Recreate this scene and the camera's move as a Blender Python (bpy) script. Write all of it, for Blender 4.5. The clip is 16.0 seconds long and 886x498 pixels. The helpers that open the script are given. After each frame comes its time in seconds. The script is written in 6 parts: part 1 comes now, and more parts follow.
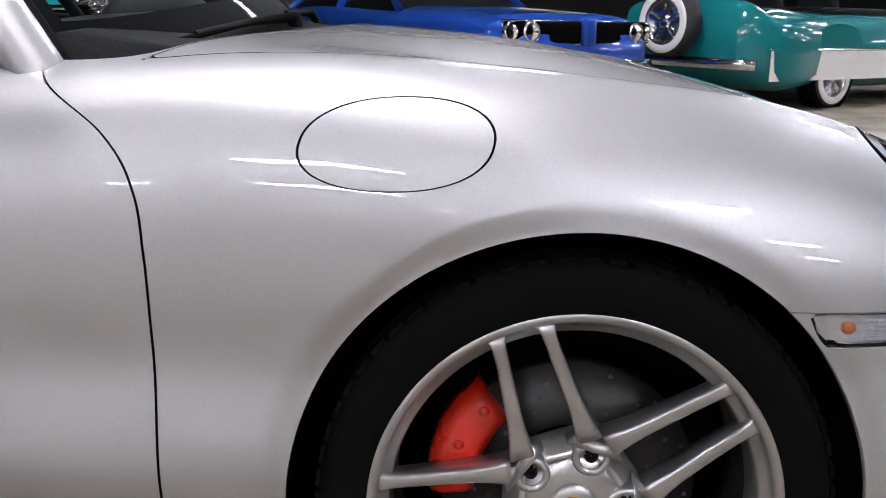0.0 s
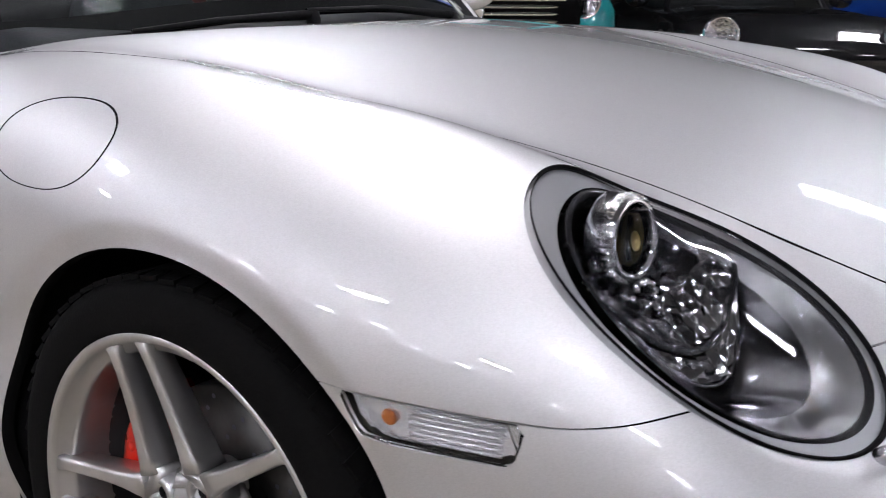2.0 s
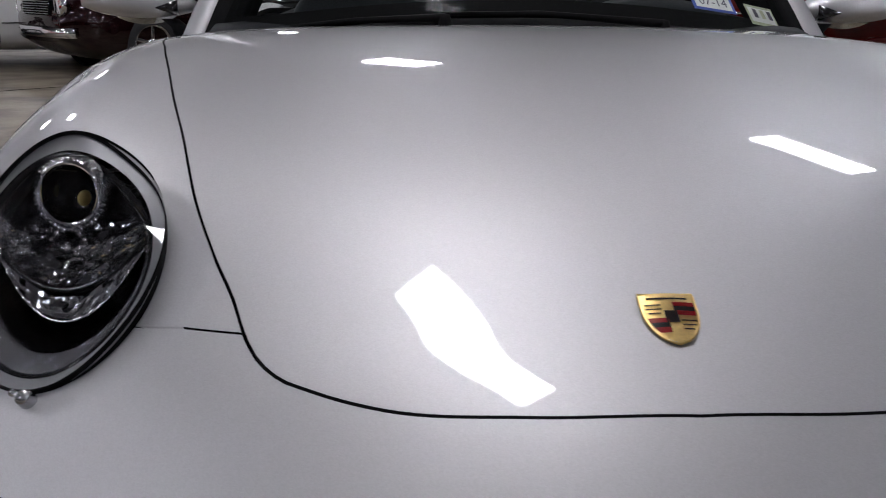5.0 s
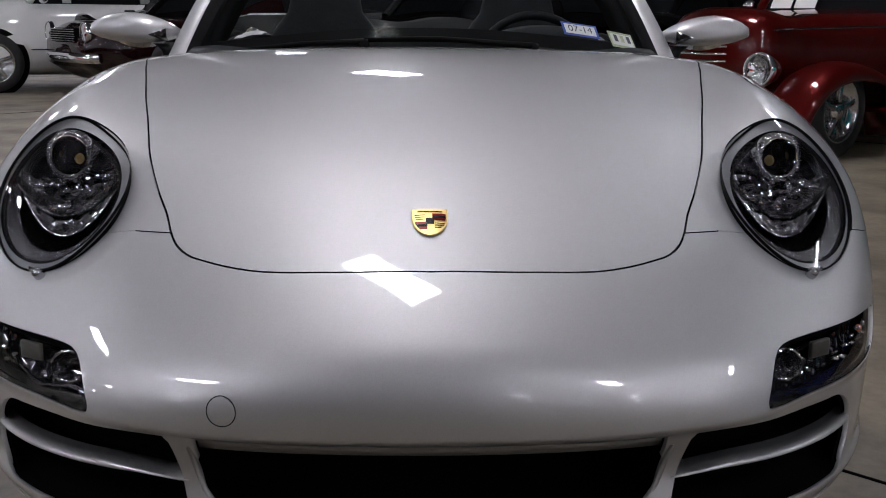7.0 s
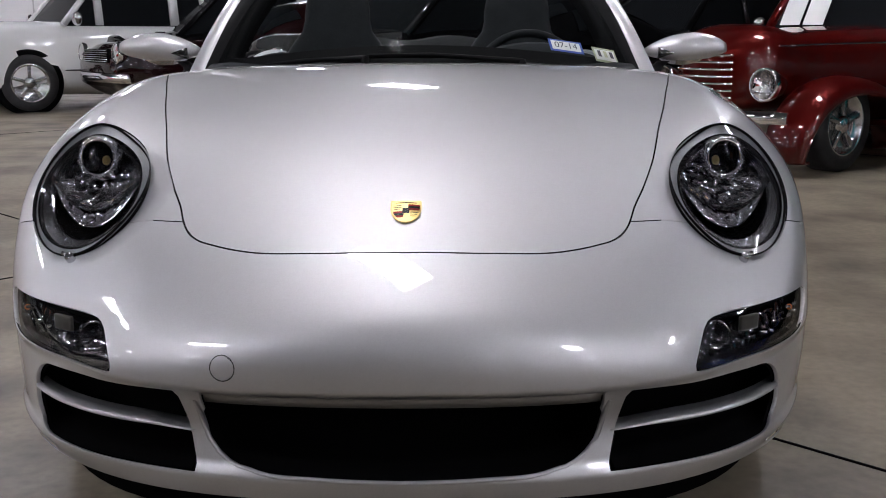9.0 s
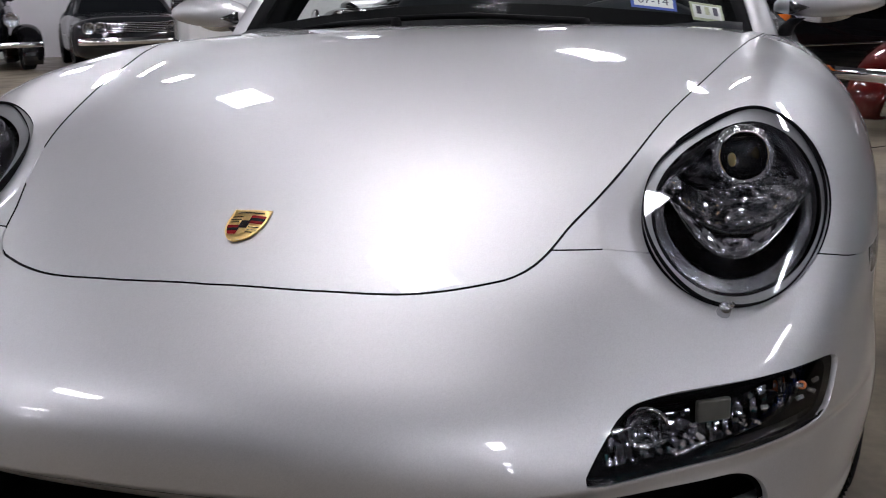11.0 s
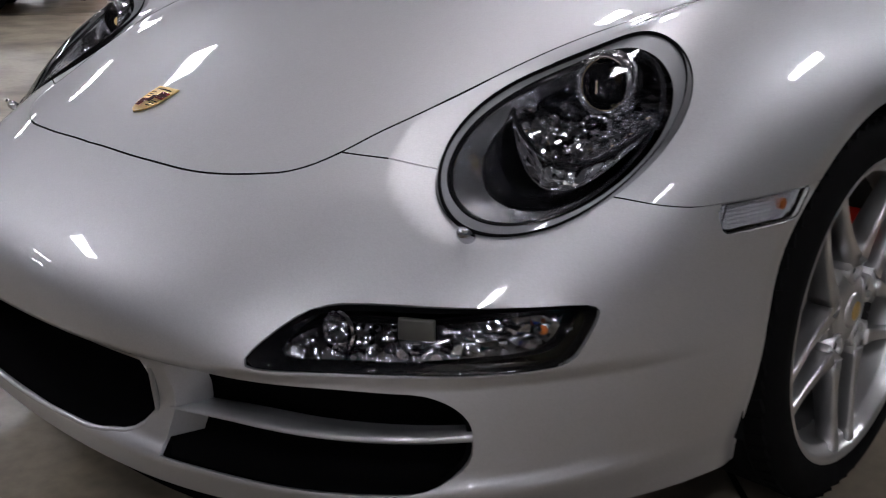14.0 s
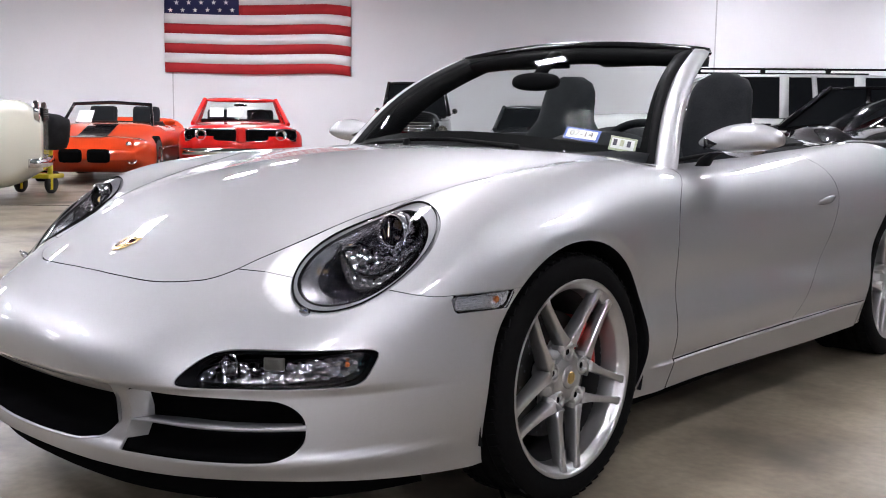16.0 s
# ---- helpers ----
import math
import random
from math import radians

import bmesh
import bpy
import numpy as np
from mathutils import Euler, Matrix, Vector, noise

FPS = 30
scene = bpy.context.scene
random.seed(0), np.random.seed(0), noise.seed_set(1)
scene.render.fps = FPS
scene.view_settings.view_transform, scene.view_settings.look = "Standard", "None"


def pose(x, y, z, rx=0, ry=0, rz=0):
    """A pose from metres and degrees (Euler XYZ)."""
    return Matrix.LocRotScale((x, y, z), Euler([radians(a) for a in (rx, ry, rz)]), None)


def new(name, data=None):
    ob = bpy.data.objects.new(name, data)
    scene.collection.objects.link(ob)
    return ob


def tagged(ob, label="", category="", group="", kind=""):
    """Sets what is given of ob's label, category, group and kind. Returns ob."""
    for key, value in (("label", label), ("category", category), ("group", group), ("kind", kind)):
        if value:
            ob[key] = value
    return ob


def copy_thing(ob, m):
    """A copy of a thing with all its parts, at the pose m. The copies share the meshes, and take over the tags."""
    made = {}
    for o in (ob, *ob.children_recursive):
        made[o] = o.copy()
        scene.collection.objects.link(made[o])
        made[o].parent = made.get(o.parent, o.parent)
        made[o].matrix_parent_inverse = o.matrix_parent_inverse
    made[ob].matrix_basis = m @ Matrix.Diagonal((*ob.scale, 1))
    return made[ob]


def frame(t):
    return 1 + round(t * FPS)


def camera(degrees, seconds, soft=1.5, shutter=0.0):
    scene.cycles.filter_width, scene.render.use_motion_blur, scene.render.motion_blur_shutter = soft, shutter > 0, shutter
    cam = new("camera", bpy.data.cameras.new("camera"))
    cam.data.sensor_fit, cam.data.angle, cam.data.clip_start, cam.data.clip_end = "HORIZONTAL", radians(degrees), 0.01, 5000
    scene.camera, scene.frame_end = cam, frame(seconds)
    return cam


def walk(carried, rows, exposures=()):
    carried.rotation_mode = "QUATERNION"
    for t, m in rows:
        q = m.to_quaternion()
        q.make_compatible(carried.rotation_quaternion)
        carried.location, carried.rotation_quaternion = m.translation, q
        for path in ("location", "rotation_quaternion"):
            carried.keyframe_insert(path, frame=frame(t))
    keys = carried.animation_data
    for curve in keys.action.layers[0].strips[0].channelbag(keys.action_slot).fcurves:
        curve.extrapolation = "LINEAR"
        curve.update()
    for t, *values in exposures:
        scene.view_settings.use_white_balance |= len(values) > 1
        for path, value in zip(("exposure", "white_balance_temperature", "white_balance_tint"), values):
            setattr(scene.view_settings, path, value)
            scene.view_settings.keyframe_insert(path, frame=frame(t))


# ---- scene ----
# ---- camera and its walk ----
cam = camera(47.5, 16.0, soft=0.95, shutter=0.2)
# seconds, place in metres, turn in degrees
ROWS = [
    (0.0, -1.9963, 0.1625, 0.9125, 76.721, -1.283, -89.391),
    (0.5, -1.9289, -0.0332, 0.9145, 76.541, -1.405, -82.790),
    (1.0, -1.8239, -0.3673, 0.9260, 76.002, -1.090, -72.248),
    (1.5, -1.6916, -0.6310, 0.9491, 74.926, -0.664, -63.316),
    (2.0, -1.5195, -0.8686, 0.9448, 75.477, -0.378, -53.114),
    (2.5, -1.3188, -1.0806, 0.9527, 75.315, -0.590, -43.503),
    (3.0, -1.0823, -1.2529, 0.9434, 76.156, -0.233, -32.742),
    (3.5, -0.8435, -1.3709, 0.9513, 75.490, -0.452, -22.601),
    (4.0, -0.6356, -1.4719, 0.9513, 75.643, -1.079, -13.435),
    (4.5, -0.4604, -1.5674, 0.9593, 75.643, -1.900, -7.785),
    (5.0, -0.2692, -1.6568, 0.9544, 75.498, -0.499, -2.849),
    (7.5, -0.0111, -2.4659, 0.9692, 77.192, -0.497, -1.121),
    (8.0, 0.0032, -2.5725, 0.9704, 77.455, -0.609, -0.582),
    (8.5, 0.0126, -2.5860, 0.9682, 78.085, -0.379, -0.400),
    (11.0, 0.6247, -1.9677, 0.9402, 76.176, 1.233, 15.389),
    (11.5, 0.7558, -1.7772, 0.9391, 76.219, 0.247, 25.029),
    (12.0, 0.8427, -1.6191, 0.9320, 76.300, -0.618, 32.594),
    (12.5, 0.9395, -1.4965, 0.9015, 73.458, -1.121, 39.322),
    (13.0, 1.0491, -1.4448, 0.9090, 72.556, -1.280, 45.129),
    (13.5, 1.2028, -1.4828, 0.9265, 71.811, -0.682, 45.325),
    (14.0, 1.4375, -1.5605, 0.9195, 71.898, -0.178, 44.288),
    (14.5, 1.6782, -1.6807, 0.9117, 74.736, -0.204, 41.993),
    (15.0, 1.9101, -1.8232, 0.9386, 78.385, -0.280, 40.986),
    (15.5, 2.1128, -1.9716, 0.9434, 81.443, -0.470, 42.588),
    (16.0, 2.2782, -2.0936, 0.9587, 82.876, -0.713, 41.804),
]
# seconds, stops: the film camera's own brightening and darkening
EXPOSURES = [(0.0, 1.42), (0.5, 1.54), (1.5, 1.63), (2.5, 1.54), (3.0, 1.32), (3.5, 1.1), (4.0, 0.88), (5.0, 0.3), (7.5, 0.42), (8.5, 0.7), (11.0, 0.86), (12.0, 0.57), (12.5, 0.37), (13.0, 0.29), (14.0, 0.56), (14.5, 0.73), (15.0, 1.17), (15.5, 1.41), (16.0, 1.52)]
walk(cam, [(t, pose(x, y, z, rx, ry, rz)) for t, x, y, z, rx, ry, rz in ROWS], EXPOSURES)

# ---- world, lights and exposure ----
world = bpy.data.worlds.new("hall_world")
scene.world = world
world.use_nodes = True
world.node_tree.nodes["Background"].inputs["Color"].default_value = (0.9, 0.92, 1.0, 1)
world.node_tree.nodes["Background"].inputs["Strength"].default_value = 0.004

# the hall's own axes: U runs from the flag wall towards the camera, V along the flag wall
UX, VX = Vector((0.6, -0.8, 0)), Vector((0.8, 0.6, 0))
HALL_TURN = math.degrees(math.atan2(-0.8, 0.6))
LAMP_POWER = 46.0


# ---- materials ----
def shader(name, colour, rough=0.5, metal=0.0, coat=0.0, grain=0.0, grain_size=60.0, stain=0.0, stain_size=4.0, bump=0.0, spec=0.5, tone=None):
    """A principled surface with grain and stains at two scales."""
    m = bpy.data.materials.new(name)
    m.use_nodes = True
    nt = m.node_tree
    b = nt.nodes["Principled BSDF"]
    b.inputs["Base Color"].default_value = (*colour, 1)
    b.inputs["Roughness"].default_value = rough
    b.inputs["Metallic"].default_value = metal
    b.inputs["Coat Weight"].default_value = coat
    b.inputs["Coat Roughness"].default_value = 0.03
    b.inputs["Specular IOR Level"].default_value = spec
    if not (grain or stain or bump):
        return m
    co = nt.nodes.new("ShaderNodeTexCoord")
    fine = nt.nodes.new("ShaderNodeTexNoise")
    fine.inputs["Scale"].default_value = grain_size
    fine.inputs["Detail"].default_value = 4
    wide = nt.nodes.new("ShaderNodeTexNoise")
    wide.inputs["Scale"].default_value = stain_size
    wide.inputs["Detail"].default_value = 6
    nt.links.new(co.outputs["Object"], fine.inputs["Vector"])
    nt.links.new(co.outputs["Object"], wide.inputs["Vector"])
    other = tone or tuple(c * 0.45 for c in colour)
    mix1 = nt.nodes.new("ShaderNodeMix")
    mix1.data_type = "RGBA"
    mix1.inputs[6].default_value = (*colour, 1)
    mix1.inputs[7].default_value = (*other, 1)
    ramp = nt.nodes.new("ShaderNodeMapRange")
    ramp.inputs["From Min"].default_value, ramp.inputs["From Max"].default_value = 0.42, 0.72
    ramp.inputs["To Max"].default_value = stain
    nt.links.new(wide.outputs["Fac"], ramp.inputs["Value"])
    nt.links.new(ramp.outputs[0], mix1.inputs[0])
    mix2 = nt.nodes.new("ShaderNodeMix")
    mix2.data_type = "RGBA"
    mix2.inputs[7].default_value = (*other, 1)
    ramp2 = nt.nodes.new("ShaderNodeMapRange")
    ramp2.inputs["From Min"].default_value, ramp2.inputs["From Max"].default_value = 0.35, 0.75
    ramp2.inputs["To Max"].default_value = grain
    nt.links.new(fine.outputs["Fac"], ramp2.inputs["Value"])
    nt.links.new(ramp2.outputs[0], mix2.inputs[0])
    nt.links.new(mix1.outputs[2], mix2.inputs[6])
    nt.links.new(mix2.outputs[2], b.inputs["Base Color"])
    rr = nt.nodes.new("ShaderNodeMapRange")
    rr.inputs["To Min"].default_value, rr.inputs["To Max"].default_value = rough * 0.8, min(1, rough * 1.25)
    nt.links.new(wide.outputs["Fac"], rr.inputs["Value"])
    nt.links.new(rr.outputs[0], b.inputs["Roughness"])
    if bump:
        bp = nt.nodes.new("ShaderNodeBump")
        bp.inputs["Strength"].default_value = bump
        bp.inputs["Distance"].default_value = 0.002
        nt.links.new(fine.outputs["Fac"], bp.inputs["Height"])
        nt.links.new(bp.outputs["Normal"], b.inputs["Normal"])
    return m


def flake_paint(name, colour, rough, metal, flake=0.06):
    """Metallic car paint: flakes under a clear coat."""
    m = shader(name, colour, rough, metal, coat=1.0)
    nt = m.node_tree
    b = nt.nodes["Principled BSDF"]
    co = nt.nodes.new("ShaderNodeTexCoord")
    cells = nt.nodes.new("ShaderNodeTexVoronoi")
    cells.inputs["Scale"].default_value = 900
    nt.links.new(co.outputs["Object"], cells.inputs["Vector"])
    wide = nt.nodes.new("ShaderNodeTexNoise")
    wide.inputs["Scale"].default_value = 3.0
    nt.links.new(co.outputs["Object"], wide.inputs["Vector"])
    hue = nt.nodes.new("ShaderNodeMix")
    hue.data_type = "RGBA"
    hue.inputs[6].default_value = (*[c * (1 - flake) for c in colour], 1)
    hue.inputs[7].default_value = (*[min(1, c * (1 + flake)) for c in colour], 1)
    nt.links.new(cells.outputs["Color"], hue.inputs[0])
    nt.links.new(hue.outputs[2], b.inputs["Base Color"])
    rr = nt.nodes.new("ShaderNodeMapRange")
    rr.inputs["To Min"].default_value, rr.inputs["To Max"].default_value = rough * 0.93, rough * 1.07
    nt.links.new(wide.outputs["Fac"], rr.inputs["Value"])
    nt.links.new(rr.outputs[0], b.inputs["Roughness"])
    b.inputs["Coat IOR"].default_value = 1.5
    return m


def clear(name, tint=(1, 1, 1), rough=0.0, ribs=0.0, ior=1.5):
    """Thin clear glass: a sharp reflection over what lies behind."""
    m = bpy.data.materials.new(name)
    m.use_nodes = True
    nt = m.node_tree
    nt.nodes.remove(nt.nodes["Principled BSDF"])
    out = nt.nodes["Material Output"]
    see = nt.nodes.new("ShaderNodeBsdfTransparent")
    see.inputs["Color"].default_value = (*tint, 1)
    gloss = nt.nodes.new("ShaderNodeBsdfGlossy")
    gloss.inputs["Roughness"].default_value = rough
    fres = nt.nodes.new("ShaderNodeFresnel")
    fres.inputs["IOR"].default_value = ior
    mix = nt.nodes.new("ShaderNodeMixShader")
    nt.links.new(fres.outputs[0], mix.inputs[0])
    nt.links.new(see.outputs[0], mix.inputs[1])
    nt.links.new(gloss.outputs[0], mix.inputs[2])
    nt.links.new(mix.outputs[0], out.inputs["Surface"])
    if ribs:
        co = nt.nodes.new("ShaderNodeTexCoord")
        wave = nt.nodes.new("ShaderNodeTexWave")
        wave.inputs["Scale"].default_value = ribs
        wave.bands_direction = "Y"
        nt.links.new(co.outputs["Object"], wave.inputs["Vector"])
        bp = nt.nodes.new("ShaderNodeBump")
        bp.inputs["Strength"].default_value = 0.6
        bp.inputs["Distance"].default_value = 0.002
        nt.links.new(wave.outputs["Fac"], bp.inputs["Height"])
        nt.links.new(bp.outputs["Normal"], gloss.inputs["Normal"])
    return m


def glow(name, colour, strength):
    m = bpy.data.materials.new(name)
    m.use_nodes = True
    b = m.node_tree.nodes["Principled BSDF"]
    b.inputs["Base Color"].default_value = (*colour, 1)
    b.inputs["Emission Color"].default_value = (*colour, 1)
    b.inputs["Emission Strength"].default_value = strength
    return m


SILVER = flake_paint("silver_paint", (0.53, 0.53, 0.54), 0.545, 0.97)
WHEEL_SILVER = shader("wheel_silver", (0.49, 0.485, 0.48), 0.32, 0.85, coat=0.4, stain=0.15, stain_size=9, grain=0.05)
BLACK = shader("black_plastic", (0.006, 0.006, 0.0065), 0.6, spec=0.05, stain=0.3, stain_size=8, grain=0.3, grain_size=200, tone=(0.014, 0.014, 0.015))
# rubber seals, and the painted shade on panel lips beside the gaps
SEAL_AND_GAP = shader("black_seal_and_gap_shade", (0.004, 0.004, 0.0043), 0.6, spec=0.04)
GLOSS_BLACK = shader("gloss_black", (0.008, 0.008, 0.009), 0.12, coat=0.3)
TYRE = shader("tyre_rubber", (0.0032, 0.0032, 0.0034), 0.8, spec=0.05, stain=0.5, stain_size=14, grain=0.4, grain_size=260, bump=0.25, tone=(0.0065, 0.0063, 0.0060))
CHROME = shader("chrome", (0.82, 0.82, 0.84), 0.08, 1.0)
DULL_CHROME = shader("satin_chrome", (0.55, 0.55, 0.58), 0.22, 1.0, stain=0.3, stain_size=30)


def facet_metal(name, dark, bright, size, tilt=1.0, metal=1.0, rough=0.1):
    """Vapour-plated reflector in small tilted cells; their glints and dark reflections are painted as colour."""
    m = shader(name, bright, rough, metal)
    nt = m.node_tree
    b = nt.nodes["Principled BSDF"]
    co = nt.nodes.new("ShaderNodeTexCoord")
    cells = nt.nodes.new("ShaderNodeTexVoronoi")
    cells.inputs["Scale"].default_value = size
    nt.links.new(co.outputs["Object"], cells.inputs["Vector"])
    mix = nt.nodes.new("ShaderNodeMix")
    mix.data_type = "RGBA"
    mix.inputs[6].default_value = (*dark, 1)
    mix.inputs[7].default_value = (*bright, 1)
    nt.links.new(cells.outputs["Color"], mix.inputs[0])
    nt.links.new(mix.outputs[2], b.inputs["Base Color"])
    bp = nt.nodes.new("ShaderNodeBump")
    bp.inputs["Strength"].default_value = tilt
    bp.inputs["Distance"].default_value = 0.006
    nt.links.new(cells.outputs["Distance"], bp.inputs["Height"])
    nt.links.new(bp.outputs["Normal"], b.inputs["Normal"])
    return m


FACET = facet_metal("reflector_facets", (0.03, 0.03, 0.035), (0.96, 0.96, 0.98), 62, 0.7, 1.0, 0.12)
DEEP_FACET = facet_metal("dimmed_facets", (0.012, 0.012, 0.013), (0.40, 0.40, 0.42), 60, 0.6)
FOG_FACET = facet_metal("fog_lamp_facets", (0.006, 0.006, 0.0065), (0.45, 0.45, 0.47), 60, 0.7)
# chrome bowl; the dark hall it mirrors is put into its colour
DIM_BOWL = shader("dimmed_reflector", (0.34, 0.34, 0.36), 0.12, 1.0)
BRIGHT = shader("bright_facets", (0.85, 0.85, 0.87), 0.22, 0.75, grain=0.15, grain_size=120, bump=0.8)
# near-black for joints and grilles, and for shade painted into deep recesses
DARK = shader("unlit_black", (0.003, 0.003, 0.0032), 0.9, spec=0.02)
CALIPER = shader("red_caliper", (0.62, 0.020, 0.008), 0.28, coat=0.6, stain=0.2, stain_size=20)
# barrel and disc colours hold the shade inside the wheel
BARREL = shader("shaded_wheel_barrel", (0.05, 0.05, 0.05), 0.5, 0.4, stain=0.4, stain_size=12)
DISC = shader("shaded_brake_steel", (0.06, 0.058, 0.056), 0.45, 0.9, stain=0.5, stain_size=18, grain=0.25, grain_size=140)
GLASS = clear("window_glass", (0.86, 0.90, 0.88), 0.02, ior=1.06)
LENS = clear("lamp_glass", (0.96, 0.97, 0.98))
RIBBED = clear("ribbed_lamp_glass", (0.9, 0.91, 0.92), 0.05, ribs=60)
AMBER = shader("amber_bulb", (0.42, 0.11, 0.02), 0.25, coat=0.5)
LEATHER = shader("charcoal_leather", (0.009, 0.0105, 0.012), 0.6, spec=0.1, stain=0.35, stain_size=9, grain=0.3, grain_size=180, bump=0.35, tone=(0.028, 0.030, 0.034))
CLOTH = shader("black_canvas", (0.009, 0.009, 0.010), 0.9, spec=0.1, stain=0.4, stain_size=7, grain=0.4, grain_size=400, bump=0.5, tone=(0.035, 0.035, 0.037))
GOLD = shader("gold_enamel", (0.78, 0.56, 0.22), 0.28, 0.9, grain=0.3, grain_size=300, bump=0.3)
RED_ENAMEL = shader("red_enamel", (0.20, 0.010, 0.012), 0.2, coat=0.7)
DARK_ENAMEL = shader("black_enamel", (0.015, 0.012, 0.012), 0.2, coat=0.7)
PAPER = shader("white_paper", (0.78, 0.78, 0.76), 0.6, stain=0.1)
BLUE_INK = shader("blue_print", (0.05, 0.10, 0.42), 0.5)
GREEN_INK = shader("faded_green_print", (0.45, 0.48, 0.33), 0.5, stain=0.5, stain_size=60)
INK = shader("dark_print", (0.05, 0.05, 0.07), 0.5)
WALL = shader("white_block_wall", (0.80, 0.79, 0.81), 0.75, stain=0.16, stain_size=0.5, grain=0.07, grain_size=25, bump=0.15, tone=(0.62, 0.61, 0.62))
# side walls: colour darkened so less light bounces back through the hall
FAR_WALL = shader("dimmed_block_wall", (0.055, 0.053, 0.05), 0.8, stain=0.3, stain_size=0.5, grain=0.1, grain_size=25, bump=0.15)
ROOF = shader("dark_steel_deck", (0.06, 0.06, 0.065), 0.8, stain=0.3, stain_size=0.6, grain=0.1)
FIXTURE = shader("white_enamel", (0.7, 0.7, 0.72), 0.45, stain=0.1)
TUBE = glow("lamp_diffuser", (0.915, 0.905, 1.0), LAMP_POWER)
DIM_TUBE = glow("dimmed_lamp_diffuser", (0.93, 0.905, 0.97), LAMP_POWER * 0.77)


def concrete():
    m = shader("sealed_concrete", (0.26, 0.220, 0.160), 0.38, spec=0.25, grain=0.35, grain_size=30, stain=1.0, stain_size=2.0, bump=0.06, tone=(0.065, 0.055, 0.042))
    return m


CONCRETE = concrete()


# ---- mesh helpers ----
def smooth(me):
    me.polygons.foreach_set("use_smooth", [True] * len(me.polygons))
    return me


def part(name, bm, material, parent=None, label="", flat=False):
    """Links a bmesh as one mesh object, under a thing or a part."""
    me = bpy.data.meshes.new(name)
    bm.to_mesh(me)
    bm.free()
    me.materials.append(material)
    if not flat:
        smooth(me)
    ob = new(name, me)
    ob.parent = parent
    if label:
        tagged(ob, label)
    return ob


def thing(name, label, category, group="", kind="", at=None):
    ob = new(name)
    ob.empty_display_size = 0.1
    if at is not None:
        ob.matrix_basis = at
    return tagged(ob, label, category, group, kind)


def box(bm, sx, sy, sz, m=Matrix(), bevel=0.0):
    geo = bmesh.ops.create_cube(bm, size=1.0, matrix=m @ Matrix.Diagonal((sx, sy, sz, 1)))
    if bevel:
        edges = list({e for v in geo["verts"] for e in v.link_edges})
        bmesh.ops.bevel(bm, geom=edges, offset=bevel, segments=2, profile=0.6, affect="EDGES")
    return bm


def lathe(bm, profile, steps=48, m=Matrix(), arc=(0, 2 * math.pi)):
    """Turns (radius, along) pairs about the local x axis."""
    closed = arc[1] - arc[0] > 6.28
    n = steps if closed else steps + 1
    rings = []
    for i in range(n):
        a = arc[0] + (arc[1] - arc[0]) * i / steps
        rings.append([bm.verts.new(m @ Vector((t, r * math.cos(a), r * math.sin(a)))) for r, t in profile])
    for i in range(steps):
        a, b = rings[i], rings[(i + 1) % n]
        for k in range(len(profile) - 1):
            bm.faces.new((a[k], a[k + 1], b[k + 1], b[k]))
    return bm


def tube(bm, points, radius, sides=8, closed=False):
    """A round bar along points; radius may be a list."""
    pts = [Vector(p) for p in points]
    n = len(pts)
    rad = radius if isinstance(radius, (list, tuple)) else [radius] * n
    rings = []
    up = Vector((0.13, 0.21, 0.97))
    for i, p in enumerate(pts):
        a = pts[(i - 1) % n] if closed or i else p
        b = pts[(i + 1) % n] if closed or i < n - 1 else p
        d = (b - a).normalized()
        s = d.cross(up).normalized()
        t = s.cross(d)
        rings.append([bm.verts.new(p + rad[i] * (math.cos(k * 2 * math.pi / sides) * s + math.sin(k * 2 * math.pi / sides) * t)) for k in range(sides)])
    for i in range(n if closed else n - 1):
        a, b = rings[i], rings[(i + 1) % n]
        for k in range(sides):
            bm.faces.new((a[k], a[(k + 1) % sides], b[(k + 1) % sides], b[k]))
    if not closed:
        bm.faces.new(rings[0])
        bm.faces.new(rings[-1][::-1])
    return bm


def loft(bm, rings, closed=True, caps=True):
    vs = [[bm.verts.new(p) for p in ring] for ring in rings]
    n = len(vs[0])
    for a, b in zip(vs, vs[1:]):
        for k in range(n if closed else n - 1):
            bm.faces.new((a[k], a[(k + 1) % n], b[(k + 1) % n], b[k]))
    if caps and closed:
        bm.faces.new(vs[0][::-1])
        bm.faces.new(vs[-1])
    return bm


def ball(bm, m, u=16, v=10):
    bmesh.ops.create_uvsphere(bm, u_segments=u, v_segments=v, radius=1.0, matrix=m)
    return bm
